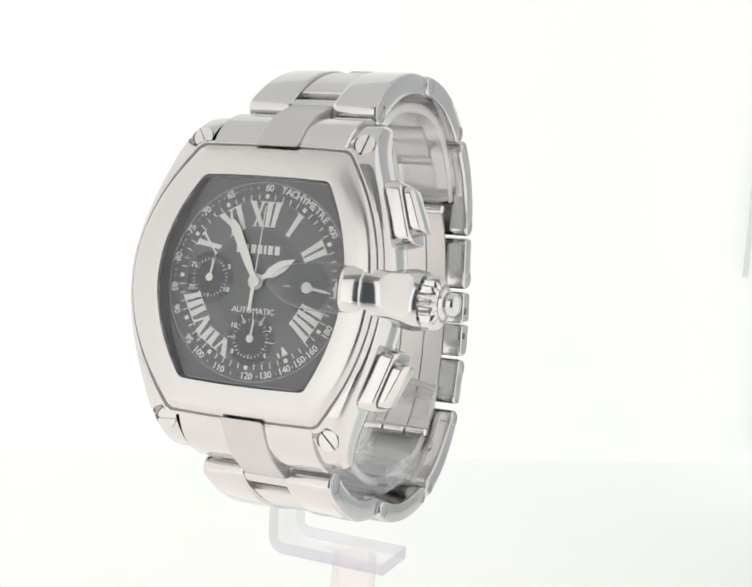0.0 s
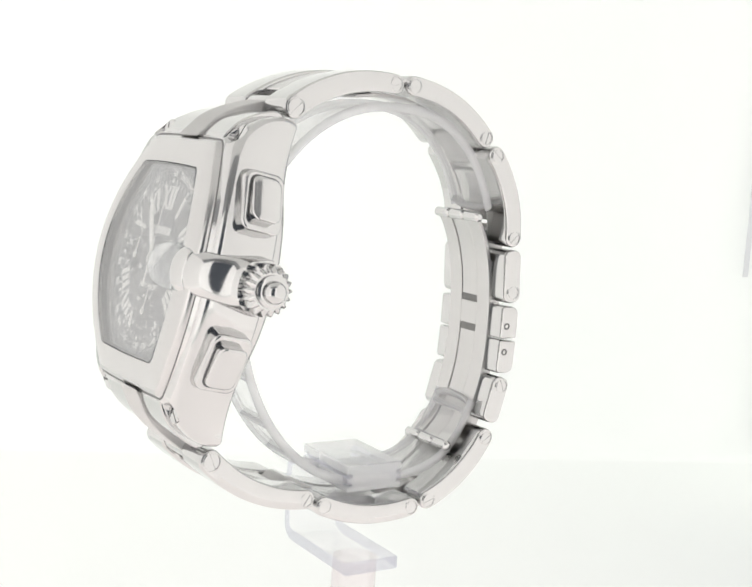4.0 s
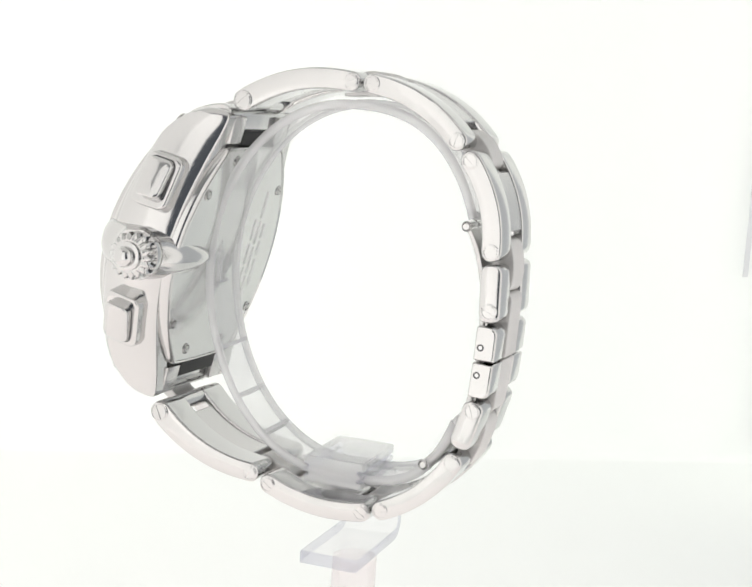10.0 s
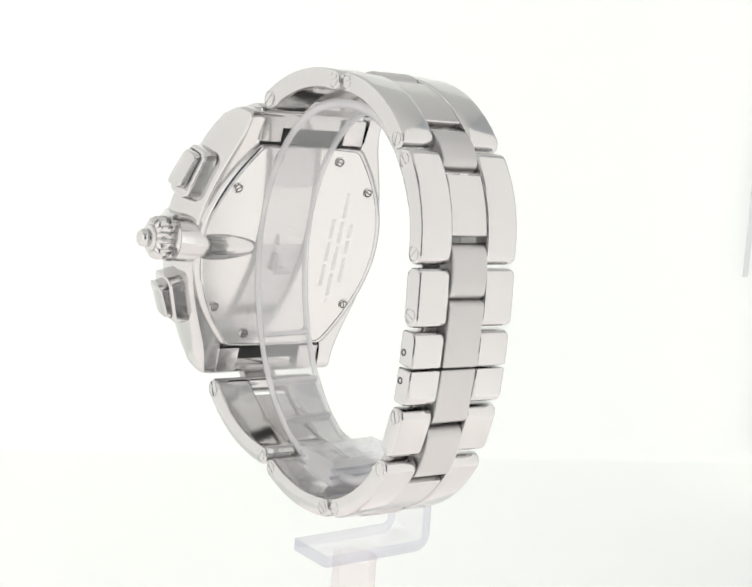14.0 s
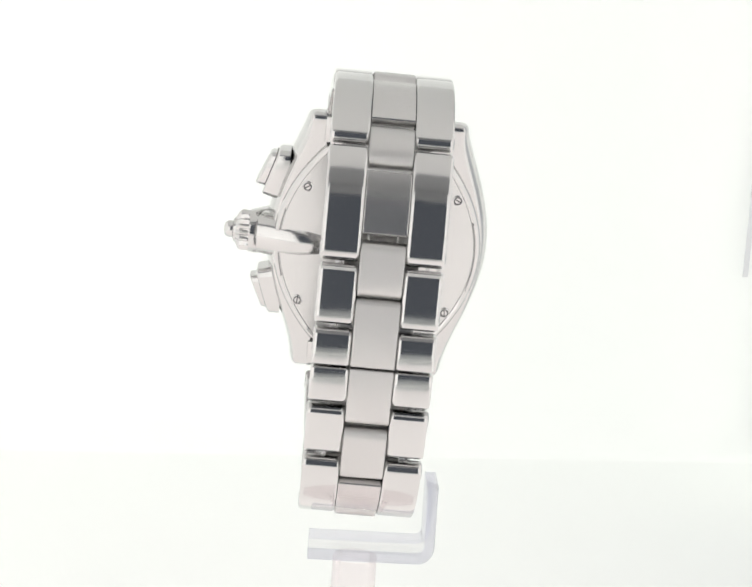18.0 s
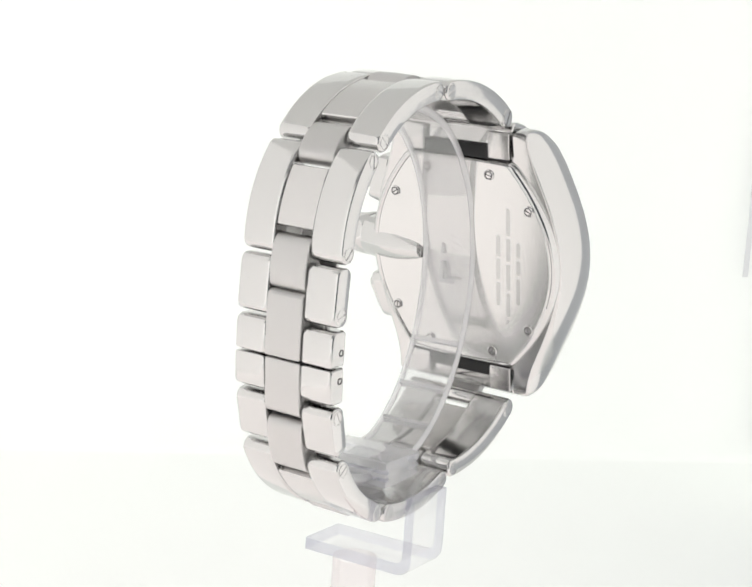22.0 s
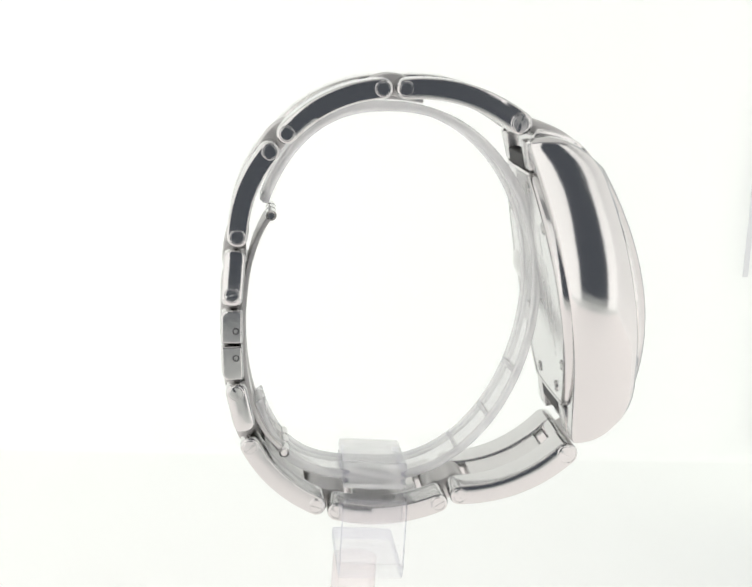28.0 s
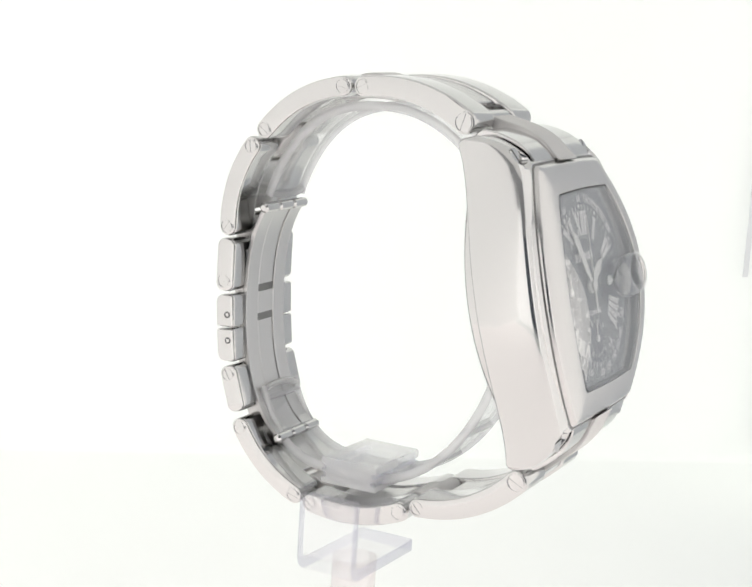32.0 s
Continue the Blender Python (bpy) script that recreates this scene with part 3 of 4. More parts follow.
        x = 3.6 + 10.9 * s
        h = 3.3 * math.sqrt(max(0.02, 1 - (1 - min(1, s * 1.5 + 0.02)) ** 2))
        dep = 0.95 * (h / 3.3)
        ring = []
        for i in range(13):
            a = math.pi * i / 12
            ring.append((x * MM, (-1.70 - dep * math.sin(a)) * MM, h * math.cos(a) * MM))
        rings.append(ring)
    loft(bm, rings)
    cy = part("magnifier", bm, magnifier_glass, case, "clear bullet-shaped magnifying bubble", 60)
    cy.visible_shadow = False
    rings = []
    for s in [k / 24 for k in range(25)] + [1 - k / 24 for k in range(25)]:
        x = 3.6 + 10.9 * s
        up = 1 if len(rings) < 25 else -1
        h = up * 3.3 * math.sqrt(max(0.02, 1 - (1 - min(1, s * 1.5 + 0.02)) ** 2))
        rings.append((x, h))
    rings = rings[24::-1] + rings[:24:-1]
    bm = bmesh.new()
    loft(bm, [[(x * MM, (-1.72 + 2.2 * (h / 19.0) ** 2 + 0.06 * math.sin(a)) * MM, (h + 0.06 * math.cos(a)) * MM) for a in (0, 1.57, 3.14, 4.71)] for x, h in rings])
    part("magnifier_edge", bm, rim_plastic, case, "bright edge of the magnifying bubble")
    # steel bullet from the bezel to the crown
    bm = bmesh.new()
    rings = []
    for x, yf, wf, yc, rc in ((14.2, -2.6, 3.2, 3.5, 3.2), (14.28, -2.9, 3.38, 3.5, 3.3), (14.5, -3.0, 3.45, 3.5, 3.35), (15.0, -2.93, 3.5, 3.6, 3.4), (15.6, -2.81, 3.52, 3.6, 3.4), (16.2, -2.64, 3.53, 3.8, 3.45),
                              (16.7, -2.47, 3.52, 3.9, 3.5), (17.1, -2.3, 3.5, 4.1, 3.5), (17.18, -2.14, 3.36, 4.15, 3.5), (17.36, -2.08, 3.35, 4.2, 3.5), (17.44, -2.15, 3.47, 4.25, 3.5), (17.9, -1.9, 3.42, 4.4, 3.52), (18.4, -1.62, 3.34, 4.65, 3.6),
                              (18.9, -1.3, 3.3, 5.0, 3.7), (19.4, -0.92, 3.24, 5.45, 3.82), (19.9, -0.45, 3.2, 5.9, 3.98), (20.4, 0.2, 3.22, 6.4, 4.15), (20.9, 1.2, 3.35, 6.9, 4.25),
                              (21.5, 2.3, 3.5, 7.25, 4.25), (22.2, 3.2, 3.5, 7.5, 4.15), (23.0, 3.6, 3.45, 7.6, 4.0)):
        ring = []
        for i in range(15):
            a = math.pi * i / 14
            ring.append((x * MM, (yf + wf * 0.62 - wf * 0.62 * math.sin(a)) * MM, wf * math.cos(a) * MM))
        for i in range(15):
            a = math.pi * i / 14
            ring.append((x * MM, (yc + rc * math.sin(a)) * MM, -rc * math.cos(a) * MM))
        rings.append(ring)
    loft(bm, rings)
    part("crown_guard", bm, polished, case, "polished bullet-shaped steel bridge over the bezel", 45)
    # crown
    prof = [(22.9, 3.3), (23.0, 3.75), (24.6, 3.75), (25.0, 3.5), (25.5, 2.75), (25.5, 2.35), (25.9, 2.3), (26.1, 1.9), (26.1, 1.55),
            (26.6, 1.62), (27.2, 1.5), (27.6, 1.15), (27.8, 0.6), (27.85, 0.15)]
    def flute(k, i):
        if 1 <= k <= 4:
            return 1.0 - 0.075 * (1 + math.cos(2 * math.pi * i * 18 / 108)) * (1.0 if k < 4 else 0.4)
        return 1.0
    bm = lathe(prof, 108, "x", flute)
    ob = part("crown", bm, polished, case, "polished fluted crown with a ball tip", 35)
    ob.location = (0, 7.6 * MM, -0.1 * MM)
    # pushers: a rounded guard behind a sloping button
    def knob(y0, y1, z0, z1, top0, top1, rad, bevel, s, crown=0.0, flare=0.0):
        """A rounded block standing out of the flank; its top slopes from top0 at z0 to top1 at z1."""
        outline = []
        for cy, cz, a in ((y1 - rad, z1 - rad, 0), (y0 + rad, z1 - rad, 90), (y0 + rad, z0 + rad, 180), (y1 - rad, z0 + rad, 270)):
            for k in range(7):
                an = radians(a + 15 * k)
                outline.append((cy + rad * math.cos(an), cz + rad * math.sin(an)))
        b = bmesh.new()
        mid_y, mid_z, wide = (y0 + y1) / 2, (z0 + z1) / 2, (y1 - y0) / 2 - bevel

        def top(y, z):
            return top0 + (top1 - top0) * (z - z0) / (z1 - z0) + crown * (1 - min(1.0, abs(y - mid_y) / wide) ** 2)
        rings = [[(16.5 * MM, y * MM, s * (z - flare * (1 - (z - z0) / (z1 - z0)) ** 3) * MM) for y, z in outline]]
        for k in range(6):
            a = math.pi / 2 * k / 5
            q = inset(outline, bevel * (1 - math.cos(a)))
            rings.append([((top(y, z) - bevel * (1 - math.sin(a))) * MM, y * MM, s * z * MM) for y, z in q])
        for k in (0.85, 0.7, 0.5, 0.3, 0.1):
            dome = [(mid_y + (y - mid_y) * k, mid_z + (z - mid_z) * k) for y, z in q]
            rings.append([(top(y, z) * MM, y * MM, s * z * MM) for y, z in dome])
        loft(b, rings)
        return b
    for s in (1, -1):
        ob = part("pusher", knob(2.9, 9.4, 7.4, 15.9, 21.4, 18.6, 1.5, 0.5, s, 0.05, 1.3), polished, case, "polished rounded pusher guard", 50)
        part("button", knob(3.8, 8.3, 9.1, 15.2, 22.5, 19.9, 1.1, 0.4, s, 0.35, 1.2), polished, ob, "polished sloping chronograph button", 50)
        part("recess", knob(3.65, 8.45, 8.9, 15.35, 21.0, 18.95, 1.2, 0.05, s), dark_steel, ob)
    # lug screws on the front
    for sx in (1, -1):
        for sz in (1, -1):
            m = LUG_AXIS(sx, sz) @ Matrix.Translation((-0.66 * MM, 0, 0)) @ Matrix.Rotation(radians(40 + 65 * sx - 30 * sz), 4, "X")
            sub("lug_screw", SCREW_LUG, case, m, "slotted lug screw head sunk in a round bore")
    # end pieces of the bracelet between the lugs
    def eased(pts, n=5):
        """Points on a smooth curve through pts."""
        out = []
        for i in range(len(pts) - 1):
            a, b, c, d = (Vector(pts[max(0, min(len(pts) - 1, i + k))]) for k in (-1, 0, 1, 2))
            for k in range(n):
                f = k / n
                out.append(tuple(0.5 * (2 * b + (c - a) * f + (2 * a - 5 * b + 4 * c - d) * f * f + (3 * b - a - 3 * c + d) * f ** 3)))
        return out + [pts[-1]]
    for s in (1, -1):
        prof = [(1.9, 19.0), (2.6, 20.6), (4.2, 22.7), (6.4, 24.2), (8.5, 25.15), (9.8, 25.4), (10.7, 25.0), (11.15, 24.2)]
        prof = eased(prof) + [(11.3, 21.0), (11.2, 18.8)]
        part("end_link", slab([(y, s * z) for y, z in prof], -10.6, 10.6, 0.2, 1), polished, case, "polished end link between the lugs", 40)
        prof = [(1.2, 19.3), (2.3, 20.8), (3.9, 22.95), (6.4, 24.95), (9.4, 26.55), (12.2, 27.9)]
        prof = eased(prof) + [(13.4, 27.9), (13.6, 26.4), (11.0, 25.4), (6.0, 22.8), (3.0, 20.0)]
        part("centre_link", slab([(y, s * z) for y, z in prof], -3.3, 3.3, 0.15, 1), brushed, case, "brushed centre strip running up to the bezel", 40)
        prof = lathe([(-9.9, 1.5), (9.9, 1.5)], 20)
        ob = part("lug_bar", prof, polished, case)
        ob.location = (0, 12.45 * MM, s * 26.95 * MM)


case_parts()


def engrave(polys):
    """Shallow marks on the case back."""
    bm = bmesh.new()
    for p in polys:
        loft(bm, [[(x * MM, y * MM, z * MM) for x, z in p] for y in (11.9, 12.075)])
    return bm


def case_back():
    o = [(x - 0.5, z) for x, z in tonneau(9.72, 18.42, 17.78, 18.72)]
    bm = bmesh.new()
    loft(bm, [[(x * MM, 10.3 * MM, z * MM) for x, z in o], [(x * MM, (11.88 + 0.3 * (z / 18) ** 2) * MM, z * MM) for x, z in o],
              [(x * 0.992 * MM, (12.0 + 0.3 * (z / 18) ** 2) * MM, z * 0.992 * MM) for x, z in o],
              [(x * 0.7 * MM, 12.05 * MM, z * 0.7 * MM) for x, z in o], [(x * 0.3 * MM, 12.05 * MM, z * 0.3 * MM) for x, z in o]])
    back = part("case_back", bm, back_steel, case, "satin steel case back with engraving", 30)
    for x, z in ((5.9, 16.5), (12.9, 10.9), (13.2, -11.2), (6.1, -16.5), (-6.6, 16.4), (-14.2, 10.8), (-14.2, -11.2), (-7.0, -16.5)):
        m = pose(x * MM, (12.12 + 0.3 * (z / 18) ** 2) * MM, z * MM, 0, 0, 90) @ pose(0, 0, 0, random.uniform(0, 180))
        sub("screw", SCREW_SMALL, back, m)
        sub("recess", RING_SMALL, back, m)
    # raised polished rim round the back
    o0, o1, o2, o3 = tonneau(10.6, 18.95, 19.0, 19.2), tonneau(10.35, 18.75, 18.6, 19.0), tonneau(10.0, 18.6, 18.15, 18.85), tonneau(9.7, 18.4, 17.75, 18.7)
    rim = bmesh.new()
    rings = [[(x * MM, (y + 0.5 * (z / 19.0) ** 2) * MM, z * MM) for x, z in o] for o, y in ((o0, 9.6), (o0, 11.4), (o1, 11.95), (o2, 12.1), (o3, 11.95), (o3, 9.6))]
    loft(rim, rings + rings[:1], cap=False)
    bmesh.ops.remove_doubles(rim, verts=rim.verts, dist=1e-7)
    part("back_rim", rim, polished, case, "polished rim round the case back", 40).location.x = -0.5 * MM
    # engraved lines that cannot be read, as plain bars
    for x, words in ((-8.2, ((-7.5, -3.2), (-2.6, 1.2), (1.8, 5.6))), (-10.2, ((-13.5, -10.0), (-9.4, -5.0), (-4.4, 0.4), (1.0, 5.2), (5.8, 10.8))),
                     (-12.2, ((-6.8, -2.0), (-1.2, 1.4), (2.0, 4.6)))):
        for a, b in words:
            part("engraving", engrave([[(x - 0.38, a), (x + 0.38, a), (x + 0.38, b), (x - 0.38, b)]]), engraved, back, "worn engraved word")
    strokes = []
    for k in range(9):
        z0 = -5.0 + 1.2 * k
        strokes.append([(-1.2, z0), (-0.95, z0 + 0.1), (1.4, z0 + 0.9), (1.2, z0 + 0.7)])
        if k % 2:
            strokes.append([(-3.6, z0 + 0.5), (-3.4, z0 + 0.6), (-1.3, z0 + 1.3), (-1.5, z0 + 1.1)])
    for p in strokes:
        part("engraving", engrave([p]), engraved, back, "faint engraved stroke")
    # tapered ridge running in from the crown
    bm = bmesh.new()
    rings = []
    for x, r, yc in ((21.5, 4.0, 7.6), (19.5, 4.05, 8.1), (17.5, 3.85, 8.8), (15.5, 3.5, 9.5), (13.0, 2.95, 10.25), (10.5, 2.3, 10.9), (8.6, 1.7, 11.3), (7.7, 1.35, 11.45), (7.55, 1.2, 11.5)):
        rings.append([(x * MM, (yc + r * math.sin(2 * math.pi * i / 28)) * MM, r * math.cos(2 * math.pi * i / 28) * MM) for i in range(28)])
    loft(bm, rings)
    part("ridge", bm, polished, back, "polished tapered bullet on the case back", 60)
    # dark slots of the quick-release bracelet fixings
    for s in (1, -1):
        b = round_box((-6.2, 11.2, 19.2), (6.2, 12.3, 21.6), 0.15, 1) if s > 0 else round_box((-6.2, 11.2, -21.6), (6.2, 12.3, -19.2), 0.15, 1)
        part("slot", b, slot_dark, case, "dark slot of the strap release")
        lo, hi = sorted((s * 18.75, s * 19.35))
        part("gap", round_box((-10.2, 10.6, lo), (10.2, 11.9, hi), 0.1, 1), slot_dark, case, "dark gap beside the case back")
        for sx in (1, -1):
            lo = (6.3, 10.4, 19.4) if sx > 0 else (-10.6, 10.4, 19.4)
            hi = (10.6, 12.25, 24.0) if sx > 0 else (-6.3, 12.25, 24.0)
            if s < 0:
                lo, hi = (lo[0], lo[1], -hi[2]), (hi[0], hi[1], -lo[2])
            part("strap_fixing", round_box(lo, hi, 0.25), satin, case, "satin block of the strap fixing")


SCREW_SMALL, RING_SMALL = screw_mesh(0.55), ring_mesh(0.75)
case_back()


# ---------------------------------------------------------------- the dial
DIAL_Y = 0.9


def flat(poly, y0, thick):
    """A flat outline (x, z) in the dial's plane, its face at y0."""
    bm = bmesh.new()
    loft(bm, [[(x * MM, (y0 + thick) * MM, z * MM) for x, z in poly], [(x * MM, y0 * MM, z * MM) for x, z in poly]])
    return bm


def many_flat(polys, y0, thick=0.06):
    bm = bmesh.new()
    for poly in polys:
        loft(bm, [[(x * MM, (y0 + thick) * MM, z * MM) for x, z in poly], [(x * MM, y0 * MM, z * MM) for x, z in poly]])
    return bm


def circle(r, cx=0, cz=0, n=48):
    return [(cx + r * math.sin(2 * math.pi * k / n), cz + r * math.cos(2 * math.pi * k / n)) for k in range(n)]


def annulus(r0, r1, y, n=96, cx=0, cz=0, thick=0.05):
    bm = bmesh.new()
    def ring(r, yy):
        return [((cx + r * math.sin(2 * math.pi * k / n)) * MM, yy * MM, (cz + r * math.cos(2 * math.pi * k / n)) * MM) for k in range(n)]
    rings = [ring(r0, y + thick), ring(r0, y), ring(r1, y), ring(r1, y + thick)]
    loft(bm, rings + rings[:1], cap=False)
    bmesh.ops.remove_doubles(bm, verts=bm.verts, dist=1e-8)
    return bm


def radial(ang, r0, r1, w0, w1, cx=0, cz=0):
    """A bar pointing outwards at ang degrees clockwise from twelve."""
    a = radians(ang)
    ux, uz, px, pz = math.sin(a), math.cos(a), math.cos(a), -math.sin(a)
    return [(cx + ux * r0 + px * w0 / 2, cz + uz * r0 + pz * w0 / 2), (cx + ux * r1 + px * w1 / 2, cz + uz * r1 + pz * w1 / 2),
            (cx + ux * r1 - px * w1 / 2, cz + uz * r1 - pz * w1 / 2), (cx + ux * r0 - px * w0 / 2, cz + uz * r0 - pz * w0 / 2)]


def roman(ang, glyphs, r0=7.7, r1=11.3, flip=False):
    """Strokes of a Roman numeral standing on the dial at ang degrees, its foot towards the middle."""
    a = radians(ang)
    ux, uz, px, pz = math.sin(a), math.cos(a), math.cos(a), -math.sin(a)
    width = {"I": 1.12, "V": 2.45, "X": 2.3}
    total = sum(width[g] for g in glyphs)
    pos, out = -total / 2, []
    h = r1 - r0
    def P(s, r):
        k = r / 9.6
        return (ux * r + px * s * k, uz * r + pz * s * k)
    def stroke(s0, ra, s1, rb, w):
        return [P(s0 - w / 2, ra), P(s0 + w / 2, ra), P(s1 + w / 2, rb), P(s1 - w / 2, rb)]
    for g in glyphs:
        w = width[g]
        if g == "I":
            out.append(stroke(pos + w / 2, r0, pos + w / 2, r1, 0.76))
        elif g == "V":
            out.append(stroke(pos + w * 0.55, r0, pos + w * 0.22, r1, 0.78))
            out.append(stroke(pos + w * 0.55, r0, pos + w * 0.85, r1, 0.32))
            for c in (0.22, 0.85):
                out.append([P(pos + w * c - 0.5, r1 - 0.14), P(pos + w * c + 0.5, r1 - 0.14), P(pos + w * c + 0.5, r1), P(pos + w * c - 0.5, r1)])
        else:
            out.append(stroke(pos + w * 0.82, r0, pos + w * 0.2, r1, 0.78))
            out.append(stroke(pos + w * 0.18, r0, pos + w * 0.82, r1, 0.3))
            for c in (0.2, 0.82):
                for r in (r0, r1 - 0.14):
                    out.append([P(pos + w * c - 0.48, r), P(pos + w * c + 0.48, r), P(pos + w * c + 0.48, r + 0.14), P(pos + w * c - 0.48, r + 0.14)])
        # serifs
        if g == "I":
            for r, rr in ((r0, r0 + 0.16), (r1 - 0.16, r1)):
                out.append([P(pos + 0.04, r), P(pos + w - 0.04, r), P(pos + w - 0.04, rr), P(pos + 0.04, rr)])
        pos += w
    return out


def put_text(word, size, ang, r, parent, cx=0.0, cz=0.0, upright=None, y=DIAL_Y - 0.08, spacing=1.0, mat=None):
    me = text_mesh(word, size, spacing)
    me.materials.append(mat or print_white)
    a = radians(ang)
    ob = new("numeral" if word.isdigit() else "lettering", me)
    ob.parent = parent
    rot = ang if upright is None else upright
    ob.matrix_basis = Matrix.Translation(((cx + r * math.sin(a)) * MM, y * MM, (cz + r * math.cos(a)) * MM)) @ Matrix.Rotation(radians(rot), 4, "Y")
    return ob


def dial():
    plate = part("dial", flat(tonneau(9.6, 14.35, 14.3, 14.6), DIAL_Y, 0.5), dial_paint, case, "black dial with white Roman numerals")
    rr = 7.3
    while rr < 11.5:
        part("guilloche_ring", annulus(rr, rr + 0.24, DIAL_Y - 0.03), groove_paint, plate)
        rr += 0.56
    part("guilloche_ring", annulus(13.95, 14.0, DIAL_Y - 0.02), print_white, plate)
    # minute track
    for k in range(60):
        ang = 6 * k
        if k % 5 == 0:
            part("hour_mark", many_flat([radial(ang, 11.75, 12.35, 0.55, 0.55)], DIAL_Y - 0.08), print_white, plate)
    part("minute_track", many_flat([radial(6 * k, 11.55, 12.35, 0.13, 0.13) for k in range(60) if k % 5], DIAL_Y - 0.06), print_white, plate, "", 32, "stuff")
    # Roman numerals
    for ang, g in ((0, "XII"), (30, "I"), (60, "II"), (120, "IIII"), (210, "VII"), (240, "VIII"), (300, "X"), (330, "XI")):
        part("roman_numeral", many_flat(roman(ang, g, {210: 9.1, 240: 8.7}.get(ang, 7.7)), DIAL_Y - 0.1, 0.12), print_white, plate, "white Roman numeral")
    part("roman_numeral", many_flat([radial(149, 10.1, 11.3, 0.2, 0.9), radial(154, 10.6, 11.3, 0.2, 0.3)], DIAL_Y - 0.1, 0.12), print_white, plate, "white numeral cut off by the lower subdial")
    # tachymeter scale
    for word, ang in (("60", 1), ("65", -26), ("70", -45), ("75", -60), ("80", -79), ("85", -98), ("90", -112), ("95", -133),
                      ("100", -144), ("110", -161), ("120", 179), ("130", 166), ("140", 153), ("150", 142), ("160", 132), ("180", 117), ("400", 54)):
        up = ang if abs(ang) <= 112 and ang not in (-98, -112) else ang + 180
        put_text(word, 1.4, ang, 13.2, plate, upright=up, spacing=0.92)
    for i, ch in enumerate("TACHYMETRE"):
        put_text(ch, 1.45, 11 + i * 3.85, 13.2, plate)
    part("scale_dots", many_flat([circle(0.11, 13.25 * math.sin(radians(a)), 13.25 * math.cos(radians(a)), 8) for a in
                                  [-22, -17, -12, -7, -31, -35, -40, -49, -53, -57, -64, -68, -71, -75, -83, -87, -91, -95, -152, -170, 172, 159, 147.5, 137]],
                                 DIAL_Y - 0.06), print_white, plate, "", 32, "stuff")
    # maker's mark above the middle, as plain bars
    part("maker_mark", many_flat([[(x0, 3.9), (x0 + w, 3.9), (x0 + w, 5.15), (x0, 5.15)] for x0, w in
                                  ((-3.8, 0.75), (-2.7, 0.8), (-1.55, 0.75), (-0.5, 0.7), (0.5, 0.35), (1.15, 0.7), (2.2, 0.75))], DIAL_Y - 0.06), print_white, plate)
    put_text("AUTOMATIC", 1.15, 180, 4.1, plate, upright=0)
    # small dials
    for cx, cz, r, name in ((-7.5, 0, 3.7, "nine"), (0.15, -8.0, 3.7, "six"), (7.6, -0.1, 3.7, "three")):
        part("subdial", flat(circle(r, cx, cz), DIAL_Y - 0.045, 0.1), subdial_paint, plate, "dark recessed subdial")
        if name == "three":
            continue
        part("subdial_track", many_flat([radial(12 * k, 2.45 if k % 5 else 2.2, 2.8, 0.1, 0.1, cx, cz) for k in range(30)], DIAL_Y - 0.1), print_white, plate, "", 32, "stuff")
    for word, ang in (("5", 60), ("10", 118), ("20", 240), ("25", 300)):
        put_text(word, 1.05, ang, 3.35 if len(word) < 2 else 3.2, plate, -7.5, 0, upright=0, y=DIAL_Y - 0.1)
    for word, ang in (("2", 62), ("4", 130), ("8", 232), ("10", 300)):
        put_text(word, 1.05, ang, 3.3, plate, 0.15, -8.0, upright=0, y=DIAL_Y - 0.1)
    for a in (0, 30, -30, 95, 270):
        part("subdial_mark", many_flat([radial(a, 2.3, 3.7, 0.13, 0.13, 0.15, -8.0)], DIAL_Y - 0.1), print_white, plate)
    for a in (180, 270):
        part("subdial_mark", many_flat([radial(a, 2.6, 3.7, 0.16, 0.16, 7.9, -0.2)], DIAL_Y - 0.1), print_white, plate)
    part("date_bar", many_flat([[(12.0, -1.3), (12.35, -1.3), (12.35, 1.0), (12.0, 1.0)]], DIAL_Y - 0.1), print_white, plate)
    # pointers
    def pointer(name, ang, outline, y, label, mat=lume, cx=0.0, cz=0.0):
        a = radians(ang)
        ux, uz, px, pz = math.sin(a), math.cos(a), math.cos(a), -math.sin(a)
        part(name, flat([(cx + ux * r + px * s, cz + uz * r + pz * s) for s, r in outline], y, 0.14), mat, case, label)
    pointer("hour_pointer", 58, [(-0.3, 0.8), (-0.35, 1.9), (-0.75, 2.4), (-0.85, 4.6), (0, 6.7), (0.85, 4.6), (0.75, 2.4), (0.35, 1.9), (0.3, 0.8)], DIAL_Y - 0.45, "white sword hour pointer")
    pointer("minute_pointer", -29, [(-0.32, 0.7), (-0.6, 3.0), (-0.72, 8.4), (0, 9.9), (0.72, 8.4), (0.6, 3.0), (0.32, 0.7)], DIAL_Y - 0.75, "white sword minute pointer")
    pointer("second_pointer", 2.5, [(-0.25, -4.2), (-0.25, -1.2), (-0.08, 0), (-0.06, 10.6), (0.06, 10.6), (0.08, 0), (0.25, -1.2), (0.25, -4.2)], DIAL_Y - 1.0, "thin white chronograph pointer")
    for y, r in ((DIAL_Y - 0.5, 1.15), (DIAL_Y - 1.08, 0.85)):
        part("pointer_hub", flat(circle(r), y, 0.3), lume, case)
    for cx, cz, ang, k in ((-7.5, 0, 8, 1.0), (0.15, -8.0, 6, 1.0), (7.9, -0.2, 97, 1.35)):
        pointer("small_pointer", ang, [(-0.12 * k, 0), (-0.16 * k, 2.0 * k), (0, 2.9 * k), (0.16 * k, 2.0 * k), (0.12 * k, 0)], DIAL_Y - 0.3, "small white subdial pointer", lume, cx, cz)
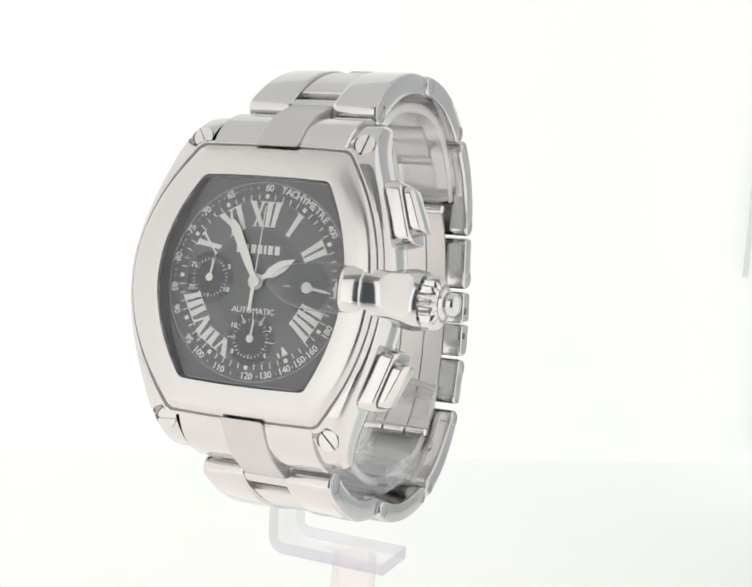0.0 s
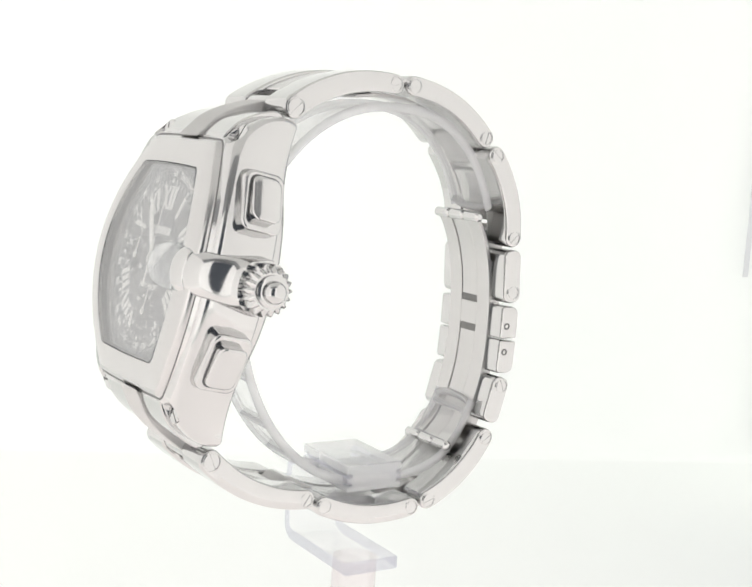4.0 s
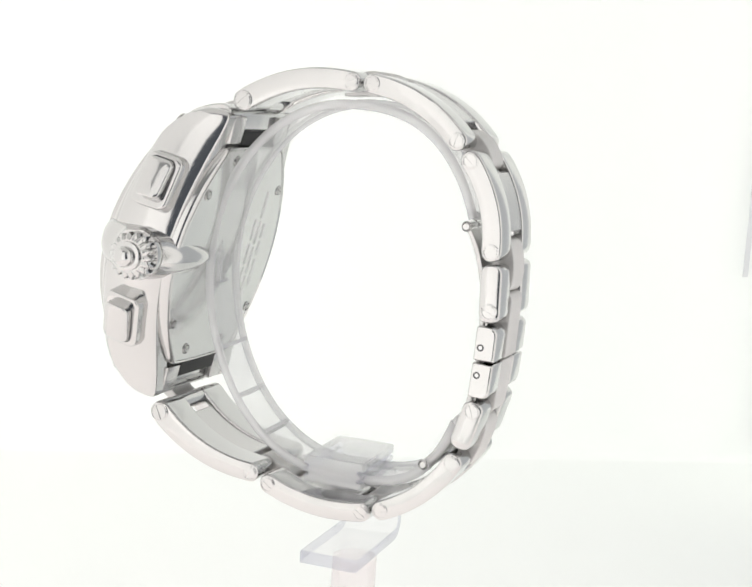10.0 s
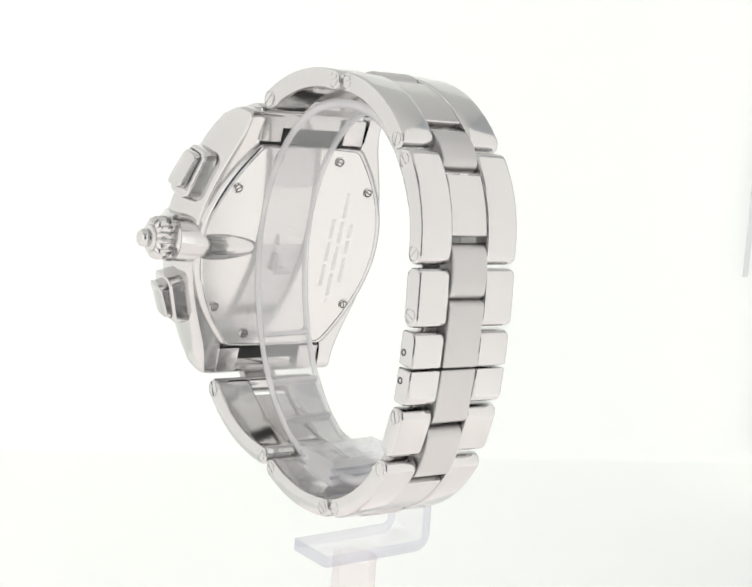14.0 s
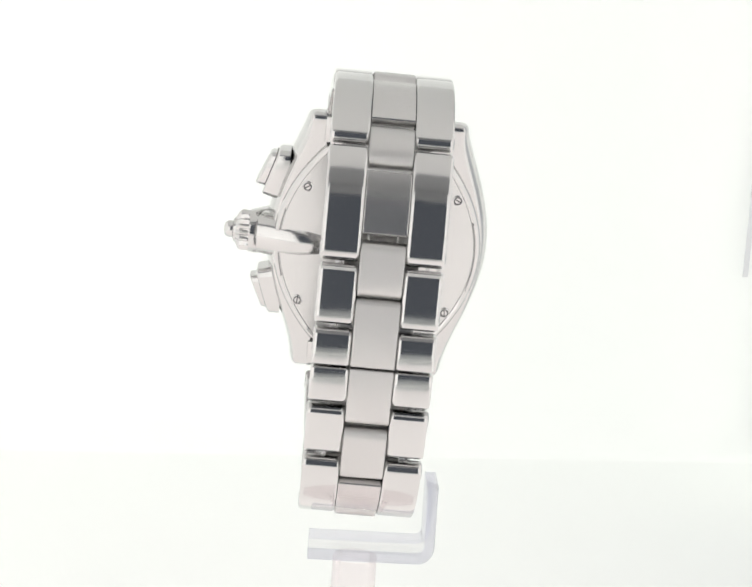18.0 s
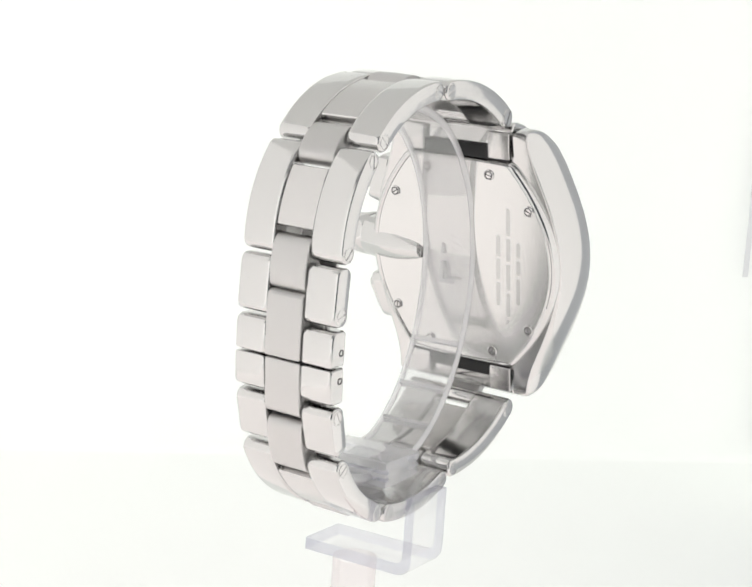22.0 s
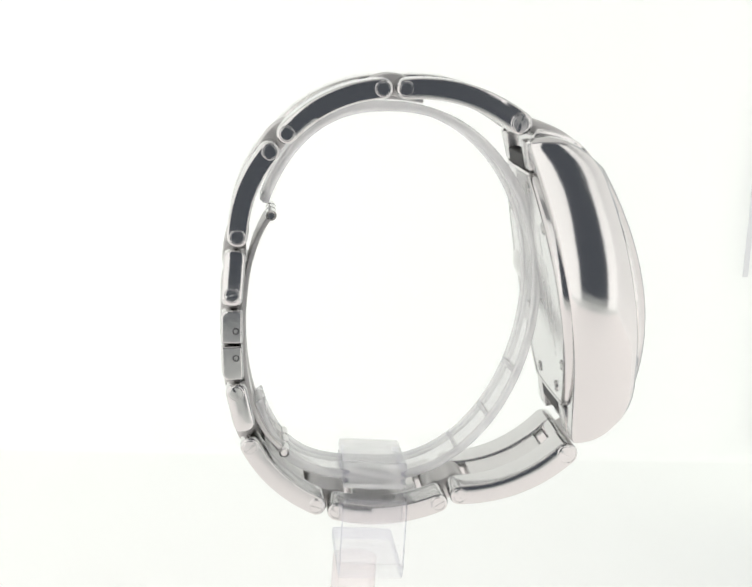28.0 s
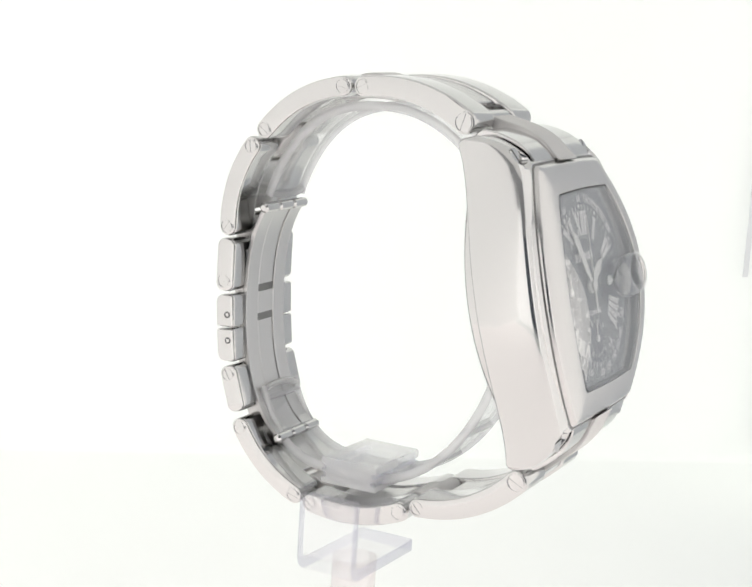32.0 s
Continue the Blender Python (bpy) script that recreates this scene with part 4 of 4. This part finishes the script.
        part("pointer_hub", flat(circle((0.55 if k == 1 else 0.78), cx, cz, 24), DIAL_Y - 0.36, 0.2), lume, case)


dial()

# ---------------------------------------------------------------- the stand
# Its own space: origin on the turning axis at the floor, x along the watch's width.
stand = tagged(new("display_stand"), "clear acrylic watch stand with bracket and open collar", "stand")
ZS = (EYE_H - 0.04036) / MM      # height of the watch's middle above the floor, millimetres
AX, AY = 1.0, 5.6                # offset of the axis in the watch's space


def stand_parts():
    def at(lo, hi):
        return (lo[0] + AX, lo[1] + AY, lo[2] + ZS), (hi[0] + AX, hi[1] + AY, hi[2] + ZS)
    post = lathe([(0, 15), (1.5, 15), (2.5, 5.5), (10, 4.2), (40, 3.75), (ZS - 41.9, 3.75)], 40, "z")
    bmesh.ops.delete(post, geom=[f for f in post.faces if f.calc_center_median().z > (ZS - 42.0) * MM], context="FACES")
    part("post", post, post_acrylic, stand, "round clear acrylic post")
    # bracket: one clear sheet bent up at a right angle, with a round outer corner
    outer = [(7.0, -41.8)] + [(-11.2 - 3.0 * math.sin(radians(15 * k)), -38.8 - 3.0 * math.cos(radians(15 * k))) for k in range(7)] + [(-14.2, -28.4)]
    inner = [(-12.3, -28.4)] + [(-11.2 - 1.1 * math.cos(radians(15 * k)), -38.5 - 1.1 * math.sin(radians(15 * k))) for k in range(7)] + [(7.0, -39.6)]
    bm = bmesh.new()
    rings = []
    for y, d in ((-12.4, 0.35), (-12.3, 0.1), (-12.0, 0.0), (-2.5, 0.0), (-2.2, 0.1), (-2.1, 0.35)):
        rings.append([((x + AX) * MM, (y + AY) * MM, (z + ZS) * MM) for x, z in inset(outer + inner, d)])
    loft(bm, rings)
    me = finish(bm, 30)
    me.materials.append(acrylic)
    me.materials.append(edge_acrylic)
    for f in me.polygons:
        if abs(f.normal.y) > 0.6 or f.center.x > (6.8 + AX) * MM or f.center.z > (ZS - 28.6) * MM:
            f.material_index = 1
    part("bracket", me, acrylic, stand, "clear acrylic sheet bent into a bracket")
    prof = [(-12.6, -23.7), (-12.4, -23.5), (-2.5, -23.5), (-2.3, -23.7), (-2.3, -24.9), (-3.0, -25.05), (-3.0, -25.35), (-2.3, -25.5), (-2.3, -26.2),
            (-3.0, -26.35), (-3.0, -26.65), (-2.3, -26.8), (-2.3, -27.6), (-2.5, -27.9), (-12.4, -27.9), (-12.6, -27.6), (-12.6, -26.8), (-11.9, -26.65),
            (-11.9, -26.35), (-12.6, -26.2), (-12.6, -25.5), (-11.9, -25.35), (-11.9, -25.05), (-12.6, -24.9)]
    me = finish(slab([(y + AY, z + ZS) for y, z in prof], -8.2 + AX, 6.7 + AX, 0.25), 25)
    me.materials.append(block_acrylic)
    me.materials.append(edge_acrylic)
    for f in me.polygons:
        side = min(abs(f.center.y / MM - AY + 2.3), abs(f.center.y / MM - AY + 12.6))
        if len(f.vertices) == 4 and 0.2 < side < 1.0:
            f.material_index = 1
    part("upper_block", me, block_acrylic, stand, "clear ribbed acrylic block")
    # rounded foot under the block
    bm = bmesh.new()
    rings = []
    for k in range(9):
        a = math.pi / 2 * k / 8.3
        rings.append([((-0.5 + 5.2 * math.cos(a) * math.cos(u) + AX) * MM, (-7.4 + 3.9 * math.cos(a) * math.sin(u) + AY) * MM, (-27.95 - 2.0 * math.sin(a) + ZS) * MM)
                      for u in [2 * math.pi * i / 32 for i in range(32)]])
    loft(bm, rings)
    part("cushion", bm, acrylic_frost, stand, "rounded milky cushion under the block", 50)
    # open collar
    def collar_pt(a, off):
        c = math.cos(a)
        if c > 0:
            y = -8.6 + ((23.0 + off) * c ** 0.75 if a < math.pi / 2 else (23.4 + off) * c ** 0.5)
        else:
            y = -8.6 + (23.6 + off) * c
        z = 5.2 + ((28.6 if a < math.pi else 31.8) + off) * math.sin(a)
        return y, z
    bm = bmesh.new()
    n = 72
    a0, a1 = radians(26), radians(360 - 39)
    rings = []
    for k in range(n + 1):
        a = a0 + (a1 - a0) * k / n
        sec = []
        for x, off in ((-4.85, -0.35), (-4.85, 0.25), (4.85, 0.25), (4.85, -0.35)):
            y, z = collar_pt(a, off)
            sec.append(((x + AX) * MM, (y + AY) * MM, (z + ZS) * MM))
        rings.append(sec)
    loft(bm, rings)
    part("collar", bm, collar_plastic, stand, "open clear plastic collar holding the bracelet round", 40)
    for x0, x1 in ((-5.3, -4.5), (4.5, 5.3)):
        bm = bmesh.new()
        rings = []
        for k in range(n + 1):
            a = a0 + (a1 - a0) * k / n
            sec = []
            for i in range(8):
                an = 2 * math.pi * i / 8
                y, z = collar_pt(a, 0.75 * math.sin(an))
                sec.append(((0.5 * (x0 + x1) + 0.5 * (x1 - x0) * math.cos(an) + AX) * MM, (y + AY) * MM, (z + ZS) * MM))
            rings.append(sec)
        loft(bm, rings)
        part("collar_rim", bm, rim_plastic, stand, "thick clear rim of the collar", 60)
    # rounded rims across the collar's two ends
    for a in (a0, a1):
        bm = bmesh.new()
        rings = []
        for k in range(9):
            x = -4.9 + 9.8 * k / 8
            da = 0.035 * (2 * abs(k / 8 - 0.5)) ** 3 * (1 if a == a0 else -1)
            rings.append([((x + AX) * MM, (collar_pt(a + da + 0.022 * math.cos(u), 0.75 * math.sin(u))[0] + AY) * MM,
                           (collar_pt(a + da + 0.022 * math.cos(u), 0.75 * math.sin(u))[1] + ZS) * MM) for u in [2 * math.pi * i / 8 for i in range(8)]])
        loft(bm, rings)
        part("collar_rim", bm, rim_plastic, stand, "thick clear rim of the collar", 60)
    # cross ridges near the collar's foot
    for deg in (205, 222, 238, 300, 316):
        a = radians(deg)
        bm = bmesh.new()
        rings = []
        for x in (-4.6, 4.6):
            rings.append([((x + AX) * MM, (collar_pt(a + da, off)[0] + AY) * MM, (collar_pt(a + da, off)[1] + ZS) * MM)
                          for da, off in ((-0.012, -0.75), (0.012, -0.75), (0.012, 0.6), (-0.012, 0.6))])
        loft(bm, rings)
        part("collar_ridge", bm, rim_plastic, stand)
    # two moulded marks on the collar's back, as plain bars
    for flip in (1, -1):
        bm = bmesh.new()
        for lo, hi in (((0.9, -32.55, 0.7), (1.55, -31.95, 4.6)), ((-1.6, -32.55, 3.95), (0.88, -31.95, 4.6))):
            za, zb = sorted((6.8 + flip * lo[2], 6.8 + flip * hi[2]))
            box(bm, *at((lo[0], lo[1], za), (hi[0], hi[1], zb)))
        part("moulded_mark", bm, rim_plastic, stand, "raised milky mark moulded in the collar")


stand_parts()


# ---------------------------------------------------------------- motion
def motions():
    """The stand turns steadily and carries the watch round with it."""
    rest = Matrix(((0.912756, 0.407420, -0.029759, 0.0018626), (-0.407204, 0.913241, 0.013276, 0.0053167),
                   (0.032586, 0.0, 0.999469, -0.0403635), (0, 0, 0, 1)))
    knots = ((0, 0.27), (3.5, 0.16), (7, 0.05), (10.5, -0.50), (14.5, -0.30), (18, 0.11), (21.5, 0.14), (25.5, 0.10), (28.5, -0.07), (32, 0.03))
    wrows, srows = [], []
    for k in range(33):
        t = float(k)
        for (ta, da), (tb, db) in zip(knots, knots[1:]):
            if ta <= t <= tb:
                d = da + (db - da) * (t - ta) / (tb - ta)
        turn = -8.594349 * t + d
        wrows.append((t, pose(0, 0, EYE_H, 0, 0, turn) @ rest))
        srows.append((t, pose(0, 0, 0, 0, 0, turn - 24.04)))
    walk(watch, wrows)
    walk(stand, srows)


motions()
